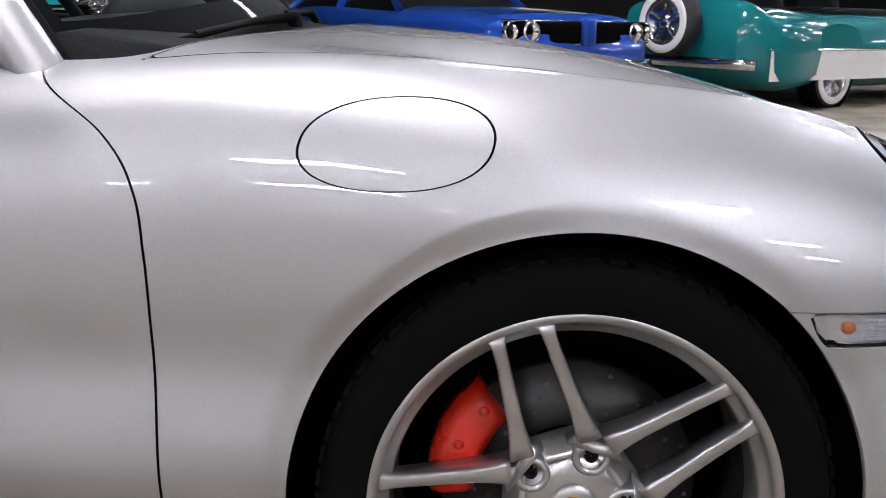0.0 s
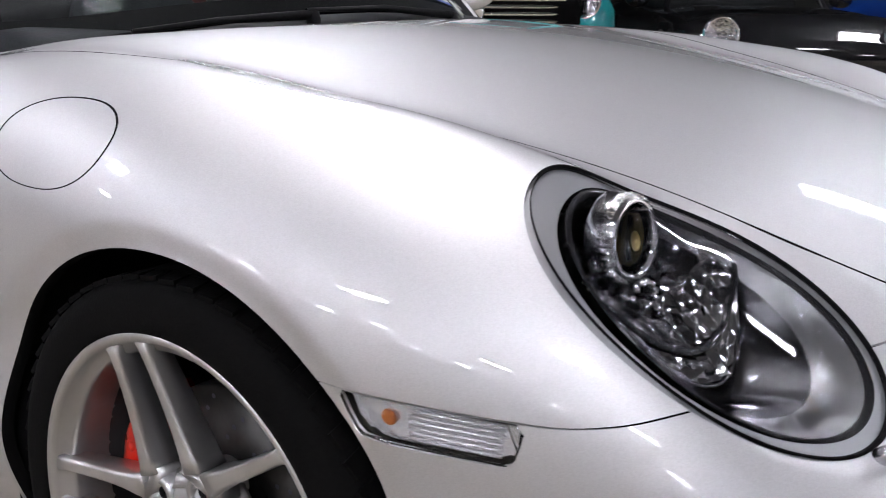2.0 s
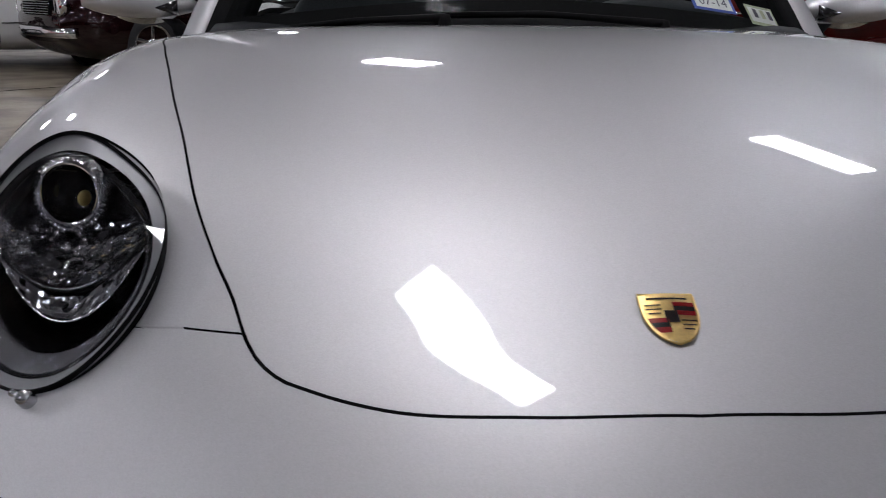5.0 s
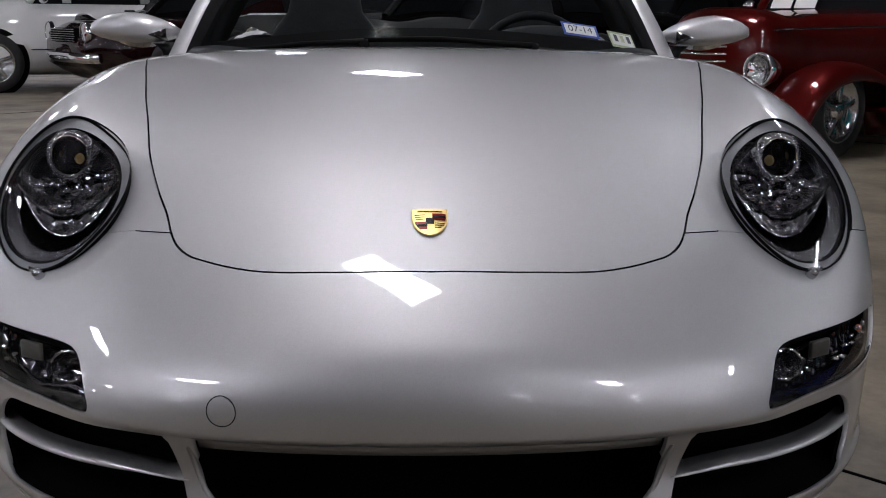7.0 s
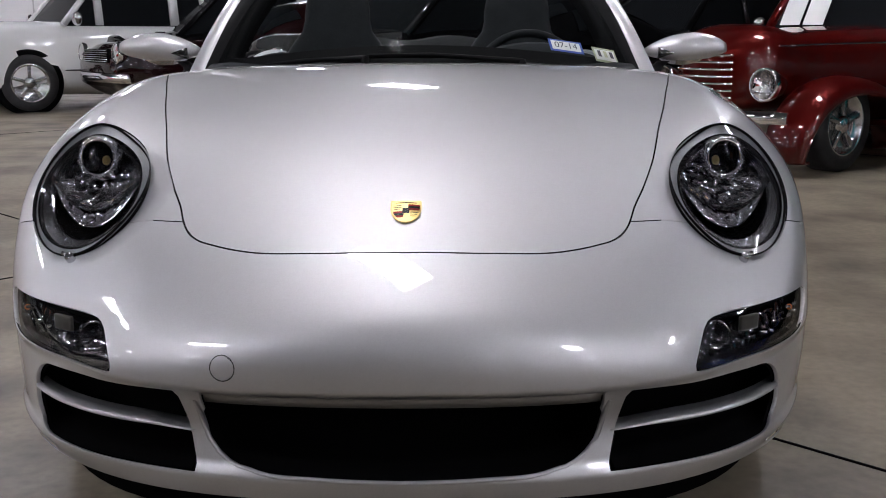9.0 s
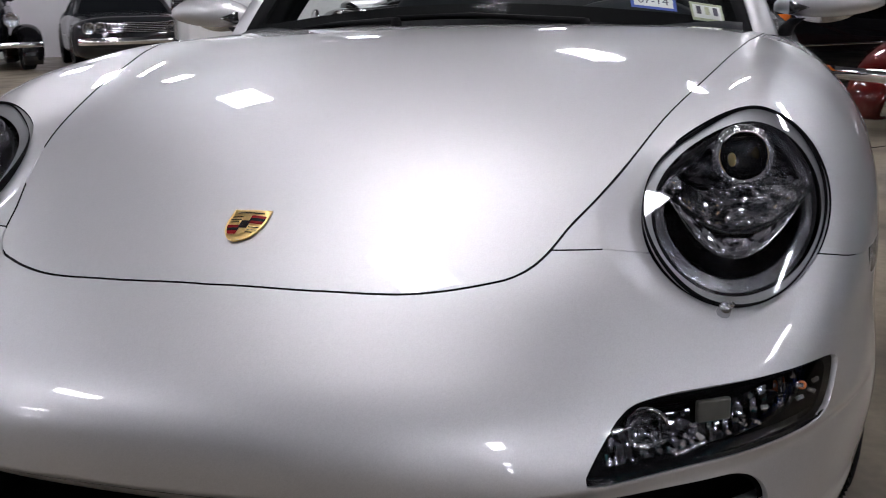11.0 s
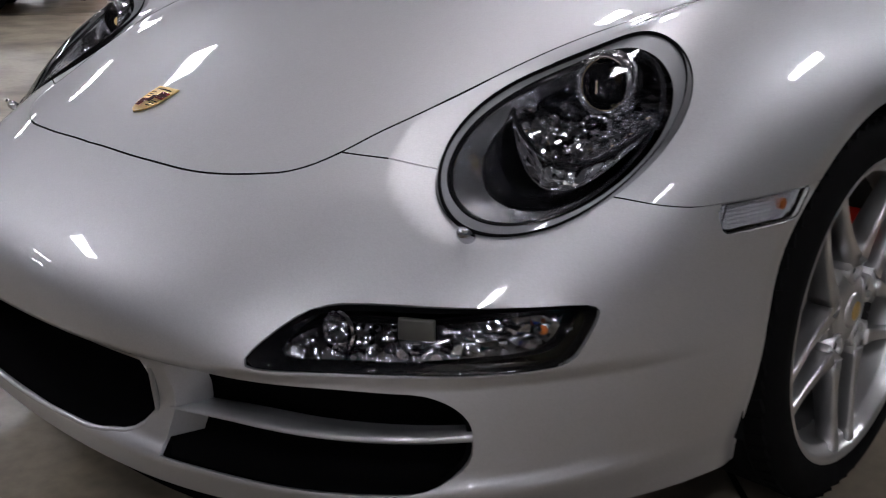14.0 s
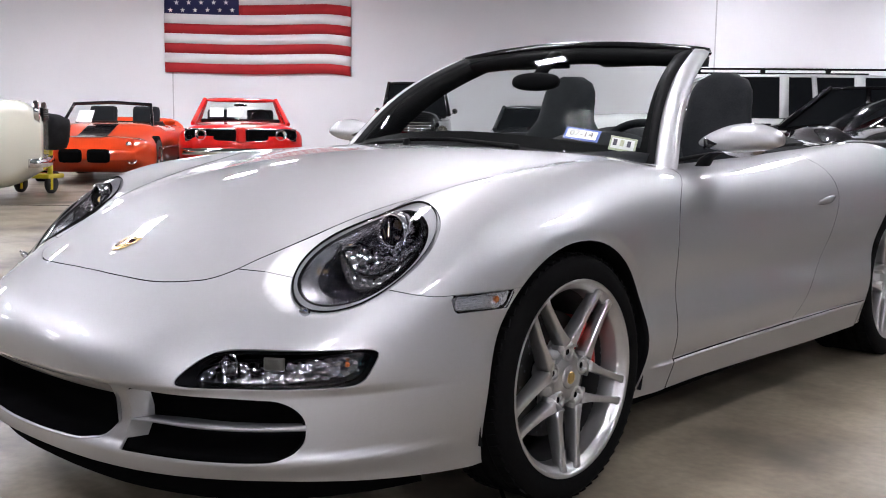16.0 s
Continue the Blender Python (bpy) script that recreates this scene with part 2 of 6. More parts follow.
# ---- shape of the silver car's body: three walls blended into one smooth skin ----
def knots(pairs):
    """A smooth curve through a few (place, value) pairs."""
    xs = np.array([p[0] for p in pairs], float)
    ys = np.array([p[1] for p in pairs], float)
    m = np.gradient(ys, xs)
    m[1:-1] = (np.diff(ys)[:-1] / np.diff(xs)[:-1] * np.diff(xs)[1:] + np.diff(ys)[1:] / np.diff(xs)[1:] * np.diff(xs)[:-1]) / (xs[2:] - xs[:-2])

    def curve(x):
        x = np.asarray(x, float)
        i = np.clip(np.searchsorted(xs, x) - 1, 0, len(xs) - 2)
        h = xs[i + 1] - xs[i]
        t = (x - xs[i]) / h
        inside = ((2 * t**3 - 3 * t**2 + 1) * ys[i] + (t**3 - 2 * t**2 + t) * h * m[i]
                  + (3 * t**2 - 2 * t**3) * ys[i + 1] + (t**3 - t**2) * h * m[i + 1])
        return np.where(t < 0, ys[i] + (x - xs[i]) * m[i], np.where(t > 1, ys[i + 1] + (x - xs[i + 1]) * m[i + 1], inside))
    return curve


HOOD = knots([(-1.10, 0.455), (-1.05, 0.490), (-0.95, 0.547), (-0.86, 0.5955), (-0.76, 0.639), (-0.55, 0.725), (-0.3, 0.799), (0, 0.857), (0.3, 0.884), (0.5, 0.889), (1.2, 0.93), (2.2, 0.945), (2.6, 0.92), (3, 0.84), (3.45, 0.62)])
BOWED = knots([(-1, 0.60), (-0.5, 0.40), (0, 0.43), (0.5, 0.27), (1, 0.0), (3.5, 0.0)])
CROWN = knots([(-1, 0.063), (-0.5, 0.004), (0, 0.061), (0.5, 0.049), (1, 0.124), (3.5, 0.150)])
RIDGE = knots([(-1, -0.046), (-0.72, -0.024), (-0.62, -0.016), (-0.5, 0.030), (-0.4, 0.055), (-0.25, 0.064), (0, 0.051), (0.3, 0.014), (0.6, -0.014), (1, -0.012), (1.7, 0.02), (2.3, 0.06), (2.9, 0.03), (3.5, 0.0)])
RIDGE_X = knots([(-1, 0.557), (-0.6, 0.650), (0, 0.717), (0.5, 0.730), (2.3, 0.760), (3.5, 0.700)])
SIDE = knots([(-1, 0.801), (-0.6, 0.863), (-0.3, 0.893), (0, 0.908), (0.3, 0.884), (0.6, 0.876), (1.2, 0.885), (1.8, 0.905), (2.35, 0.935), (2.9, 0.9), (3.5, 0.78)])
TUCK = knots([(0.1, -0.074), (0.2, -0.042), (0.35, 0.000), (0.5, -0.015), (0.6, -0.011), (0.75, -0.025), (0.9, -0.087), (1, -0.150)])
NOSE = knots([(0.1, 0.100), (0.18, 0.055), (0.25, 0.035), (0.32, 0.045), (0.4, 0.014), (0.44, 0.010), (0.48, 0.012), (0.52, 0.020), (0.56, 0.036), (0.65, 0.082), (0.8, 0.296)])
NOSE_Y, TAIL_Y, BLEND = -1.052, 3.47, 0.042


def step(t):
    t = np.clip(t, 0, 1)
    return t * t * (3 - 2 * t)


def skin(p):
    """Below zero inside the body. p: rows of x, y, z."""
    x, y, z = np.abs(p[:, 0]), p[:, 1], p[:, 2]
    top = HOOD(y - BOWED(y) * x**2) - CROWN(y) * x**2 + RIDGE(y) * np.exp(-((x - RIDGE_X(y)) / np.where(x < RIDGE_X(y), 0.097, 0.15)) ** 2)
    side = SIDE(y) + TUCK(z)
    # turned-in wheel arch edge, and the hollow between fog lamps and chin
    arch = np.clip((0.390 - np.hypot(y, z - 0.318)) / 0.036, 0, 1)
    side = side - 0.007 * arch * arch * (3 - 2 * arch)
    fade = np.clip((-0.42 - y) / 0.2, 0, 1)
    hollow = 0.015 * fade * step((0.402 - z) / 0.016) * step((z - 0.242) / 0.025)
    side = side - 0.6 * hollow + 0.012 * step((0.287 - z) / 0.012) * step((y - 0.36) / 0.1) * step((1.99 - y) / 0.06)
    bow = 0.22 * x**2 + 0.68 * x**4
    a = (z - top) / 1.08
    b = x - side
    # blunter corners beside the intakes
    blunt = (NOSE(z) - 0.012) * step((x - 0.40) / 0.28) * step((0.41 - z) / 0.03) * step((z - 0.20) / 0.05)
    c = (NOSE_Y + bow + NOSE(z) + hollow - blunt - y) / np.sqrt(1 + (0.38 * x + 2.8 * x**3) ** 2)
    d = y - TAIL_Y + 0.18 * x**2 + 0.3 * (z - 0.6) ** 2
    m = np.maximum(np.maximum(a, b), np.maximum(c, d))
    # a tighter turn along the front of the nose
    k = BLEND - 0.021 * step((-0.82 - y) / 0.12) * step((0.66 - x) / 0.2)
    return m + k * np.log(np.exp((a - m) / k) + np.exp((b - m) / k) + np.exp((c - m) / k) + np.exp((d - m) / k))


def skin_normal(p):
    g = np.stack([skin(p + e) - skin(p - e) for e in np.eye(3) * 1e-4], 1)
    return g / np.linalg.norm(g, axis=1)[:, None]


def cast(origin, way, far):
    """Where rays from inside leave the skin."""
    lo, hi = np.zeros(len(way)), np.full(len(way), far)
    for _ in range(22):
        mid = (lo + hi) / 2
        out = skin(origin + mid[:, None] * way) > 0
        hi, lo = np.where(out, mid, hi), np.where(out, lo, mid)
    return origin + lo[:, None] * way
# ---- cutting panels out of the skin ----
def clip(V, T, g):
    """The part of a triangle mesh where g > 0, cut along g = 0."""
    g = np.where(np.abs(g) < 1e-7, 1e-7, g)
    side = g[T] > 0
    n = side.sum(1)
    keep = [T[n == 3]]
    V = list(map(tuple, V)) if not isinstance(V, list) else V
    base = len(V)
    extra, known, tris = [], {}, []

    def cross(i, j):
        k = (i, j) if i < j else (j, i)
        if k not in known:
            t = g[i] / (g[i] - g[j])
            known[k] = base + len(extra)
            extra.append(tuple(V[i][c] + t * (V[j][c] - V[i][c]) for c in range(3)))
        return known[k]
    for tri, s, k in zip(T[(n == 1) | (n == 2)], side[(n == 1) | (n == 2)], n[(n == 1) | (n == 2)]):
        lone = int(np.argmax(s)) if k == 1 else int(np.argmin(s))
        a, b, c = (int(tri[(lone + q) % 3]) for q in range(3))
        ab, ac = cross(a, b), cross(a, c)
        if k == 1:
            tris.append((a, ab, ac))
        else:
            tris += [(ab, b, c), (ab, c, ac)]
    T2 = np.concatenate(keep + [np.array(tris, int).reshape(-1, 3)])
    V2 = np.array(V + extra, float)
    used, flat = np.unique(T2, return_inverse=True)
    return V2[used], flat.reshape(-1, 3)


def settle(V):
    """Lays vertices back onto the skin."""
    for _ in range(2):
        V = V - skin(V)[:, None] * skin_normal(V)
    return V


def panel(name, V, T, material, parent, lip=0.012, sink=0.0, label="", mirror=False, edge=None, dish=None):
    """A piece of the skin with its own turned-in edge; dish: a depth that varies over it."""
    if len(T) == 0:
        return None
    N = skin_normal(V)
    P = V - sink * N
    if dish:
        P = P - dish(V)[:, None] * N
        slope = np.stack([dish(V + e) - dish(V - e) for e in np.eye(3) * 1e-4], 1) / 2e-4
        N = N + slope - (slope * N).sum(1)[:, None] * N
        N /= np.linalg.norm(N, axis=1)[:, None]
    E = np.sort(np.concatenate([T[:, [0, 1]], T[:, [1, 2]], T[:, [2, 0]]]), 1)
    D = np.concatenate([T[:, [0, 1]], T[:, [1, 2]], T[:, [2, 0]]])
    code = E[:, 0] * len(V) + E[:, 1]
    _, inv, cnt = np.unique(code, return_inverse=True, return_counts=True)
    rim = D[cnt[inv] == 1]
    rim = rim[~(np.abs(V[rim][:, :, 0]).max(1) < 1e-6)]
    faces_own = len(T)
    verts, norms, faces = [P], [N], [T]
    if lip and len(rim):
        k = len(P)
        a, b = rim[:, 0], rim[:, 1]
        inner = lip * N
        out = np.cross(V[b] - V[a], N[a])
        out /= np.linalg.norm(out, axis=1)[:, None] + 1e-12
        n1 = 0.6 * N[a] + 0.8 * out
        n2 = 0.6 * N[b] + 0.8 * out
        verts += [P[a], P[b], P[b] - inner[b], P[a] - inner[a]]
        norms += [n1, n2, out, out]
        m = len(a)
        i = np.arange(m)
        faces += [np.stack([k + i + m, k + i, k + i + 3 * m], 1), np.stack([k + i + m, k + i + 3 * m, k + i + 2 * m], 1)]
    P, N, T = np.concatenate(verts), np.concatenate(norms), np.concatenate(faces)
    if mirror:
        P, N, T = P * (-1, 1, 1), N * (-1, 1, 1), T[:, ::-1]
    me = bpy.data.meshes.new(name)
    me.from_pydata(P.tolist(), [], T.tolist())
    me.materials.append(material)
    # lip faces take a black colour here so the gaps look shaded
    if edge:
        me.materials.append(edge)
        me.polygons.foreach_set("material_index", [0] * faces_own + [1] * (len(T) - faces_own))
    smooth(me)
    me.normals_split_custom_set_from_vertices(N.tolist())
    ob = new(name, me)
    ob.parent = parent
    if label:
        tagged(ob, label)
    return ob


def half_skin():
    """One side of the skin as a fan of lines round the nose, then along the side."""
    ways, feet = [], []
    for a in np.linspace(0, math.pi / 2, 125):
        ways.append((math.sin(a), -math.cos(a)))
        feet.append(0.3)
    for y in np.linspace(0.3, 2.7, 115)[1:]:
        ways.append((1.0, 0.0))
        feet.append(y)
    for a in np.linspace(0, math.pi / 2, 36)[1:]:
        ways.append((math.cos(a), math.sin(a)))
        feet.append(2.7)
    rise = np.radians(np.concatenate([np.linspace(-20, 12, 75), np.linspace(12, 34, 75)[1:], np.linspace(34, 90, 34)[1:]]))
    cols, rows = len(ways), len(rise)
    O = np.array([(0.0, y, 0.42) for y in feet])[:, None, :].repeat(rows, 1)
    W = np.array([[(w[0] * math.cos(r), w[1] * math.cos(r), math.sin(r)) for r in rise] for w in ways])
    V = cast(O.reshape(-1, 3), W.reshape(-1, 3), 2.4)
    V[np.abs(V[:, 0]) < 1e-6, 0] = 0.0
    i, j = np.meshgrid(np.arange(cols - 1), np.arange(rows - 1), indexing="ij")
    a = (i * rows + j).ravel()
    T = np.concatenate([np.stack([a, a + rows, a + rows + 1], 1), np.stack([a, a + rows + 1, a + 1], 1)])
    area = np.linalg.norm(np.cross(V[T[:, 1]] - V[T[:, 0]], V[T[:, 2]] - V[T[:, 0]]), axis=1)
    return V, T[area > 1e-9]


def smin(*g, k=0.006):
    g = np.stack(g)
    m = g.min(0)
    return m - k * np.log(np.exp(-(g - m) / k).sum(0))


# outlines, each above zero inside
HOOD_FRONT = knots([(0, -0.857), (0.15, -0.849), (0.28, -0.822), (0.345, -0.79), (0.38, -0.766), (0.40, -0.741), (0.415, -0.71), (0.43, -0.667), (0.464, -0.586),
                    (0.497, -0.495), (0.548, -0.305), (0.586, -0.165), (0.624, -0.01), (0.663, 0.15), (0.698, 0.34), (0.718, 0.60)])
SEAM_Z = knots([(0.38, 0.624), (0.415, 0.623), (0.537, 0.619), (0.65, 0.613), (0.74, 0.601), (0.773, 0.595), (0.804, 0.586), (0.824, 0.581), (0.84, 0.581), (0.9, 0.581)])
DOOR_FRONT = knots([(0.1, 0.50), (0.335, 0.505), (0.526, 0.511), (0.63, 0.516), (0.703, 0.527), (0.74, 0.544), (0.771, 0.572), (0.822, 0.655), (0.88, 0.74)])
DOOR_REAR = knots([(0.28, 1.32), (0.426, 1.48), (0.6, 1.64), (0.723, 1.692), (0.795, 1.67), (0.86, 1.60)])
BOTTOM = knots([(-1.05, 0.205), (-0.8, 0.201), (-0.6, 0.186), (-0.33, 0.168), (0.33, 0.19), (1.9, 0.178), (2.8, 0.22), (3.5, 0.28)])
GRILLE_LOW = knots([(0, 0.242), (0.137, 0.246), (0.25, 0.255), (0.30, 0.273), (0.331, 0.317), (0.347, 0.395)])


def cowl_edge(x):
    return 0.35 + 0.40 * x**2


def in_hood(V):
    x, y = np.abs(V[:, 0]), V[:, 1]
    slope = (HOOD_FRONT(x + 1e-3) - HOOD_FRONT(x - 1e-3)) / 2e-3
    return np.minimum((y - HOOD_FRONT(x)) / np.sqrt(1 + slope**2), cowl_edge(x) - y)


def in_bumper(V):
    x, y, z = np.abs(V[:, 0]), V[:, 1], V[:, 2]
    return np.where(y > -0.2, -0.1, np.where(x < 0.41, 0.05, (SEAM_Z(x) - z)))


class Oval:
    """An ellipse on a tilted plane on the car's left side."""

    def __init__(self, c, n, a, b, turn):
        self.c, self.n = np.array(c), np.array(n) / np.linalg.norm(n)
        u = np.cross((0, 0, 1), self.n)
        u /= np.linalg.norm(u)
        v = np.cross(self.n, u)
        t = math.radians(turn)
        self.u, self.v, self.a, self.b = math.cos(t) * u + math.sin(t) * v, -math.sin(t) * u + math.cos(t) * v, a, b

    def radius(self, V):
        d = V - self.c
        return np.hypot(d @ self.u / self.a, d @ self.v / self.b), d @ self.n

    def inside(self, V):
        r, deep = self.radius(V)
        return np.where(np.abs(deep) < 0.15, (1 - r) * self.a, -0.1)

    def at(self, angle, scale=1.0, deep=0.0):
        return Vector(self.c + scale * (self.a * math.cos(angle) * self.u + self.b * math.sin(angle) * self.v) + deep * self.n)


LENS_OVAL = Oval((0.6509, -0.5268, 0.6673), (0.15, -0.606, 0.782), 0.126, 0.197, -24.2)
RING_OVAL = Oval((0.6535, -0.5445, 0.6725), (0.16, -0.63, 0.76), 0.113, 0.169, -27.0)


def in_arch(V, y0=0.0, z0=0.318, r=0.354):
    return np.where(np.abs(V[:, 0]) > 0.5, r - np.hypot(V[:, 1] - y0, V[:, 2] - z0), -0.1)


def in_fog(V):
    x, y, z = np.abs(V[:, 0]), V[:, 1], V[:, 2]
    g = smin(z - 0.403 - 0.03 * np.maximum(0.56 - x, 0), 0.478 + 0.02 * (x - 0.6) - z, (x - 0.484 - 0.58 * (z - 0.403)) * 0.86, (0.788 - x) * 0.9 - (0.48 - z) * 0.18, k=0.009)
    return np.where(y < -0.5, g, -0.1)


def side_opening(x, z):
    """Above zero inside the side intake, seen from ahead."""
    top = 0.390 - 0.045 * (x - 0.37)
    dx, dz = np.abs(x - 0.50) - 0.145, np.abs(z - (top + 0.246) / 2) - ((top - 0.246) / 2 - 0.055)
    rounded = 0.055 - np.hypot(np.maximum(dx, 0), np.maximum(dz, 0)) - np.minimum(np.maximum(dx, dz), 0)
    square = np.minimum(top - z, z - 0.246)
    inner = x - 0.345 - 0.20 * (z - 0.25)
    return smin(np.where(x > 0.5, rounded, square), inner, k=0.003)


def in_side_grille(V):
    x, y, z = np.abs(V[:, 0]), V[:, 1], V[:, 2]
    return np.where(y < -0.5, side_opening(x, z), -0.1)


def in_mid_grille(V):
    x, y, z = np.abs(V[:, 0]), V[:, 1], V[:, 2]
    return np.where((y < -0.5) & (x < 0.345), smin(0.392 - z, (z - GRILLE_LOW(x)) * np.where(x > 0.29, 0.45, 0.9), k=0.004), -0.1)


def in_marker(V):
    x, y, z = np.abs(V[:, 0]), V[:, 1], V[:, 2]
    g = smin(0.579 - z, z - 0.538 + 0.02 * (y + 0.3), y + 0.442 - 0.25 * (0.556 - z), -0.258 - y - 0.55 * (0.58 - z), k=0.003)
    return np.where(x > 0.75, g, -0.1)


def in_flap(V):
    z = V[:, 2] - 0.7625
    y = V[:, 1] - 0.225 + 0.28 * z
    r = (np.abs(y / 0.112) ** 2.25 + np.abs(z / 0.0515) ** 2.25) ** (1 / 2.25)
    return np.where(V[:, 0] < 0, (1 - r) * 0.05, -0.1)


def in_cap(V):
    return np.where(V[:, 1] < -0.6, 0.0205 - np.hypot(V[:, 0] + 0.287, V[:, 2] - 0.44), -0.1)


def in_cockpit(V):
    x, y = np.abs(V[:, 0]), V[:, 1]
    inner = 0.70 - 0.06 * np.clip((y - 1.7) / 0.5, 0, 1) ** 2
    top = np.where(V[:, 2] > 0.6, 1.0, -1.0)
    return np.where(top > 0, smin(y - cowl_edge(x) - 0.004, inner - x, 2.25 - 0.6 * x**2 - y, k=0.02), -0.1)


# ---- the silver car ----
GAP = 0.0017
car = thing("sports_car", "silver metallic convertible sports car, roof folded, parked on concrete", "car")
V0, T0 = half_skin()
V0, T0 = clip(V0, T0, V0[:, 2] - BOTTOM(V0[:, 1]))
for hole in (in_arch, lambda v: in_arch(v, 2.35, 0.325, 0.372), in_cockpit):
    V0, T0 = clip(V0, T0, -hole(V0))
V0 = settle(V0)


def cut(V, T, *tests):
    for test in tests:
        if len(T):
            V, T = clip(V, T, test(V))
    return V, T


def both(name, V, T, material, lip=0.012, label="", sink=0.0):
    made = []
    for mirror in (False, True):
        made.append(panel(name, V, T, material, car, lip, sink, label, mirror, SEAL_AND_GAP))
    return made


def off(test, by=GAP):
    return lambda v: -test(v) - by


def on(test, by=GAP):
    return lambda v: test(v) - by


def full(V, T):
    """One panel across the middle of the car."""
    V2 = np.concatenate([V, V * (-1, 1, 1)])
    T2 = np.concatenate([T, T[:, ::-1] + len(V)])
    key = np.round(V2, 6)
    _, first, inv = np.unique(key, axis=0, return_index=True, return_inverse=True)
    inv = inv.ravel()
    return V2[first], inv[T2]


def in_socket(V):
    q = V - (0.643, -0.585, 0.64)
    g = (1 - np.hypot((q @ (0.939, -0.139, -0.313) + 0.034) / 0.148, q @ (0.303, 0.764, 0.570) / 0.180)) * 0.14
    return np.where(V[:, 0] > 0.2, g, -0.1)


# hood
Vh, Th = full(*cut(V0, T0, on(in_hood)))
panel("hood", Vh, Th, SILVER, car, 0.014, label="smooth silver front lid", edge=SEAL_AND_GAP)
# nose cover with its openings
Vb, Tb = full(*cut(V0, T0, off(in_hood), on(in_bumper, 0.0007), off(LENS_OVAL.inside, 0.0002), off(in_socket, 0.0), off(in_fog, 0.001), off(in_side_grille, 0.0), off(in_mid_grille, 0.0), off(in_marker, 0.001)))
Vb, Tb = cut(Vb, Tb, off(in_cap, 0.0002))
front_bumper = panel("front_bumper", Vb, Tb, SILVER, car, 0.008, label="silver painted nose cover with dark intakes")
Vc, Tc = full(*cut(V0, T0, on(in_bumper)))
Vc, Tc = cut(Vc, Tc, on(in_cap, 0.0002))
panel("towing_cap", Vc, Tc, SILVER, front_bumper, 0.008, edge=SEAL_AND_GAP)
# the hollowed socket round each headlamp
def socket_depth(V):
    d = np.maximum(in_socket(V), 0)
    return 0.21 * (np.sqrt(d * d + 0.004**2) - 0.004)


Vp, Tp = cut(V0, T0, on(in_socket, 0.0), on(in_bumper, 0.0007), off(LENS_OVAL.inside, 0.0002), off(in_hood))
for mirror in (False, True):
    panel("lamp_socket", Vp, Tp, SILVER, front_bumper, 0.006, mirror=mirror, dish=socket_depth)
Vp, Tp = cut(V0, T0, on(in_socket, 0.0), off(in_bumper, 0.0007), off(LENS_OVAL.inside, 0.0002), off(in_hood))
for mirror in (False, True):
    panel("lamp_socket", Vp, Tp, SILVER, car, 0.006, mirror=mirror, dish=socket_depth)
# front wings
Vf, Tf = cut(V0, T0, off(in_hood), off(in_bumper, 0.0007), off(LENS_OVAL.inside, 0.0002), off(in_socket, 0.0), off(in_marker, 0.001),
             lambda v: DOOR_FRONT(v[:, 2]) - v[:, 1] - GAP, lambda v: np.maximum(cowl_edge(np.abs(v[:, 0])) + 0.38 - v[:, 1], 0.7 - v[:, 2]))
panel("front_wing", Vf, Tf, SILVER, car, 0.018, edge=SEAL_AND_GAP)
Vr, Tr = Vf * (-1, 1, 1), Tf[:, ::-1]
Vw, Tw = cut(Vr, Tr, off(in_flap, 0.0007))
right_wing = panel("front_wing", Vw, Tw, SILVER, car, 0.018, edge=SEAL_AND_GAP)
Vw, Tw = cut(Vr, Tr, on(in_flap, 0.0007))
panel("fuel_flap", Vw, Tw, SILVER, right_wing, 0.006, label="oval silver fuel filler flap", edge=SEAL_AND_GAP)
# doors, sills and rear quarters
Vd, Td = cut(V0, T0, lambda v: v[:, 1] - DOOR_FRONT(v[:, 2]) - GAP, lambda v: DOOR_REAR(v[:, 2]) - v[:, 1] - 0.001, lambda v: v[:, 2] - 0.283 - GAP)
doors = both("door", Vd, Td, SILVER, 0.014)
Vs, Ts = cut(V0, T0, lambda v: np.where(v[:, 1] < 2.0, 0.283 - v[:, 2] - GAP, -0.1), lambda v: v[:, 1] - 0.3, lambda v: v[:, 1] - 0.506)
both("sill", Vs, Ts, SILVER, 0.02)
Vq, Tq = cut(V0, T0, lambda v: np.maximum(v[:, 1] - DOOR_REAR(v[:, 2]) - 0.001, np.where(v[:, 2] < 0.27, v[:, 1] - 1.99, -0.1)), lambda v: np.maximum(v[:, 2] - 0.2835, v[:, 1] - 2.0))
both("rear_quarter", Vq, Tq, SILVER, 0.014)
# black sheet under the joints, so the gaps look deep in shade
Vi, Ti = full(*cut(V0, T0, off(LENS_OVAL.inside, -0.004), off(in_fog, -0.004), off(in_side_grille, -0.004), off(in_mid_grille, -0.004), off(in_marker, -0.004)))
panel("gap_shade_shell", Vi, Ti, DARK, car, 0.0, sink=0.012)
# ---- parts of the silver car ----
def flip(bm):
    """Mirrors a mesh to the car's right side."""
    bmesh.ops.transform(bm, matrix=Matrix.Diagonal((-1, 1, 1, 1)), verts=bm.verts)
    bmesh.ops.reverse_faces(bm, faces=bm.faces)
    return bm


def pair(name, build, material, parents=(car, car), label="", flat=False):
    """The same part on the left and on the right."""
    made = []
    for k in (0, 1):
        bm = build(bmesh.new())
        bmesh.ops.recalc_face_normals(bm, faces=bm.faces)
        made.append(part(name, flip(bm) if k else bm, material, parents[k], label, flat))
    return made


NOSE_AT = {}


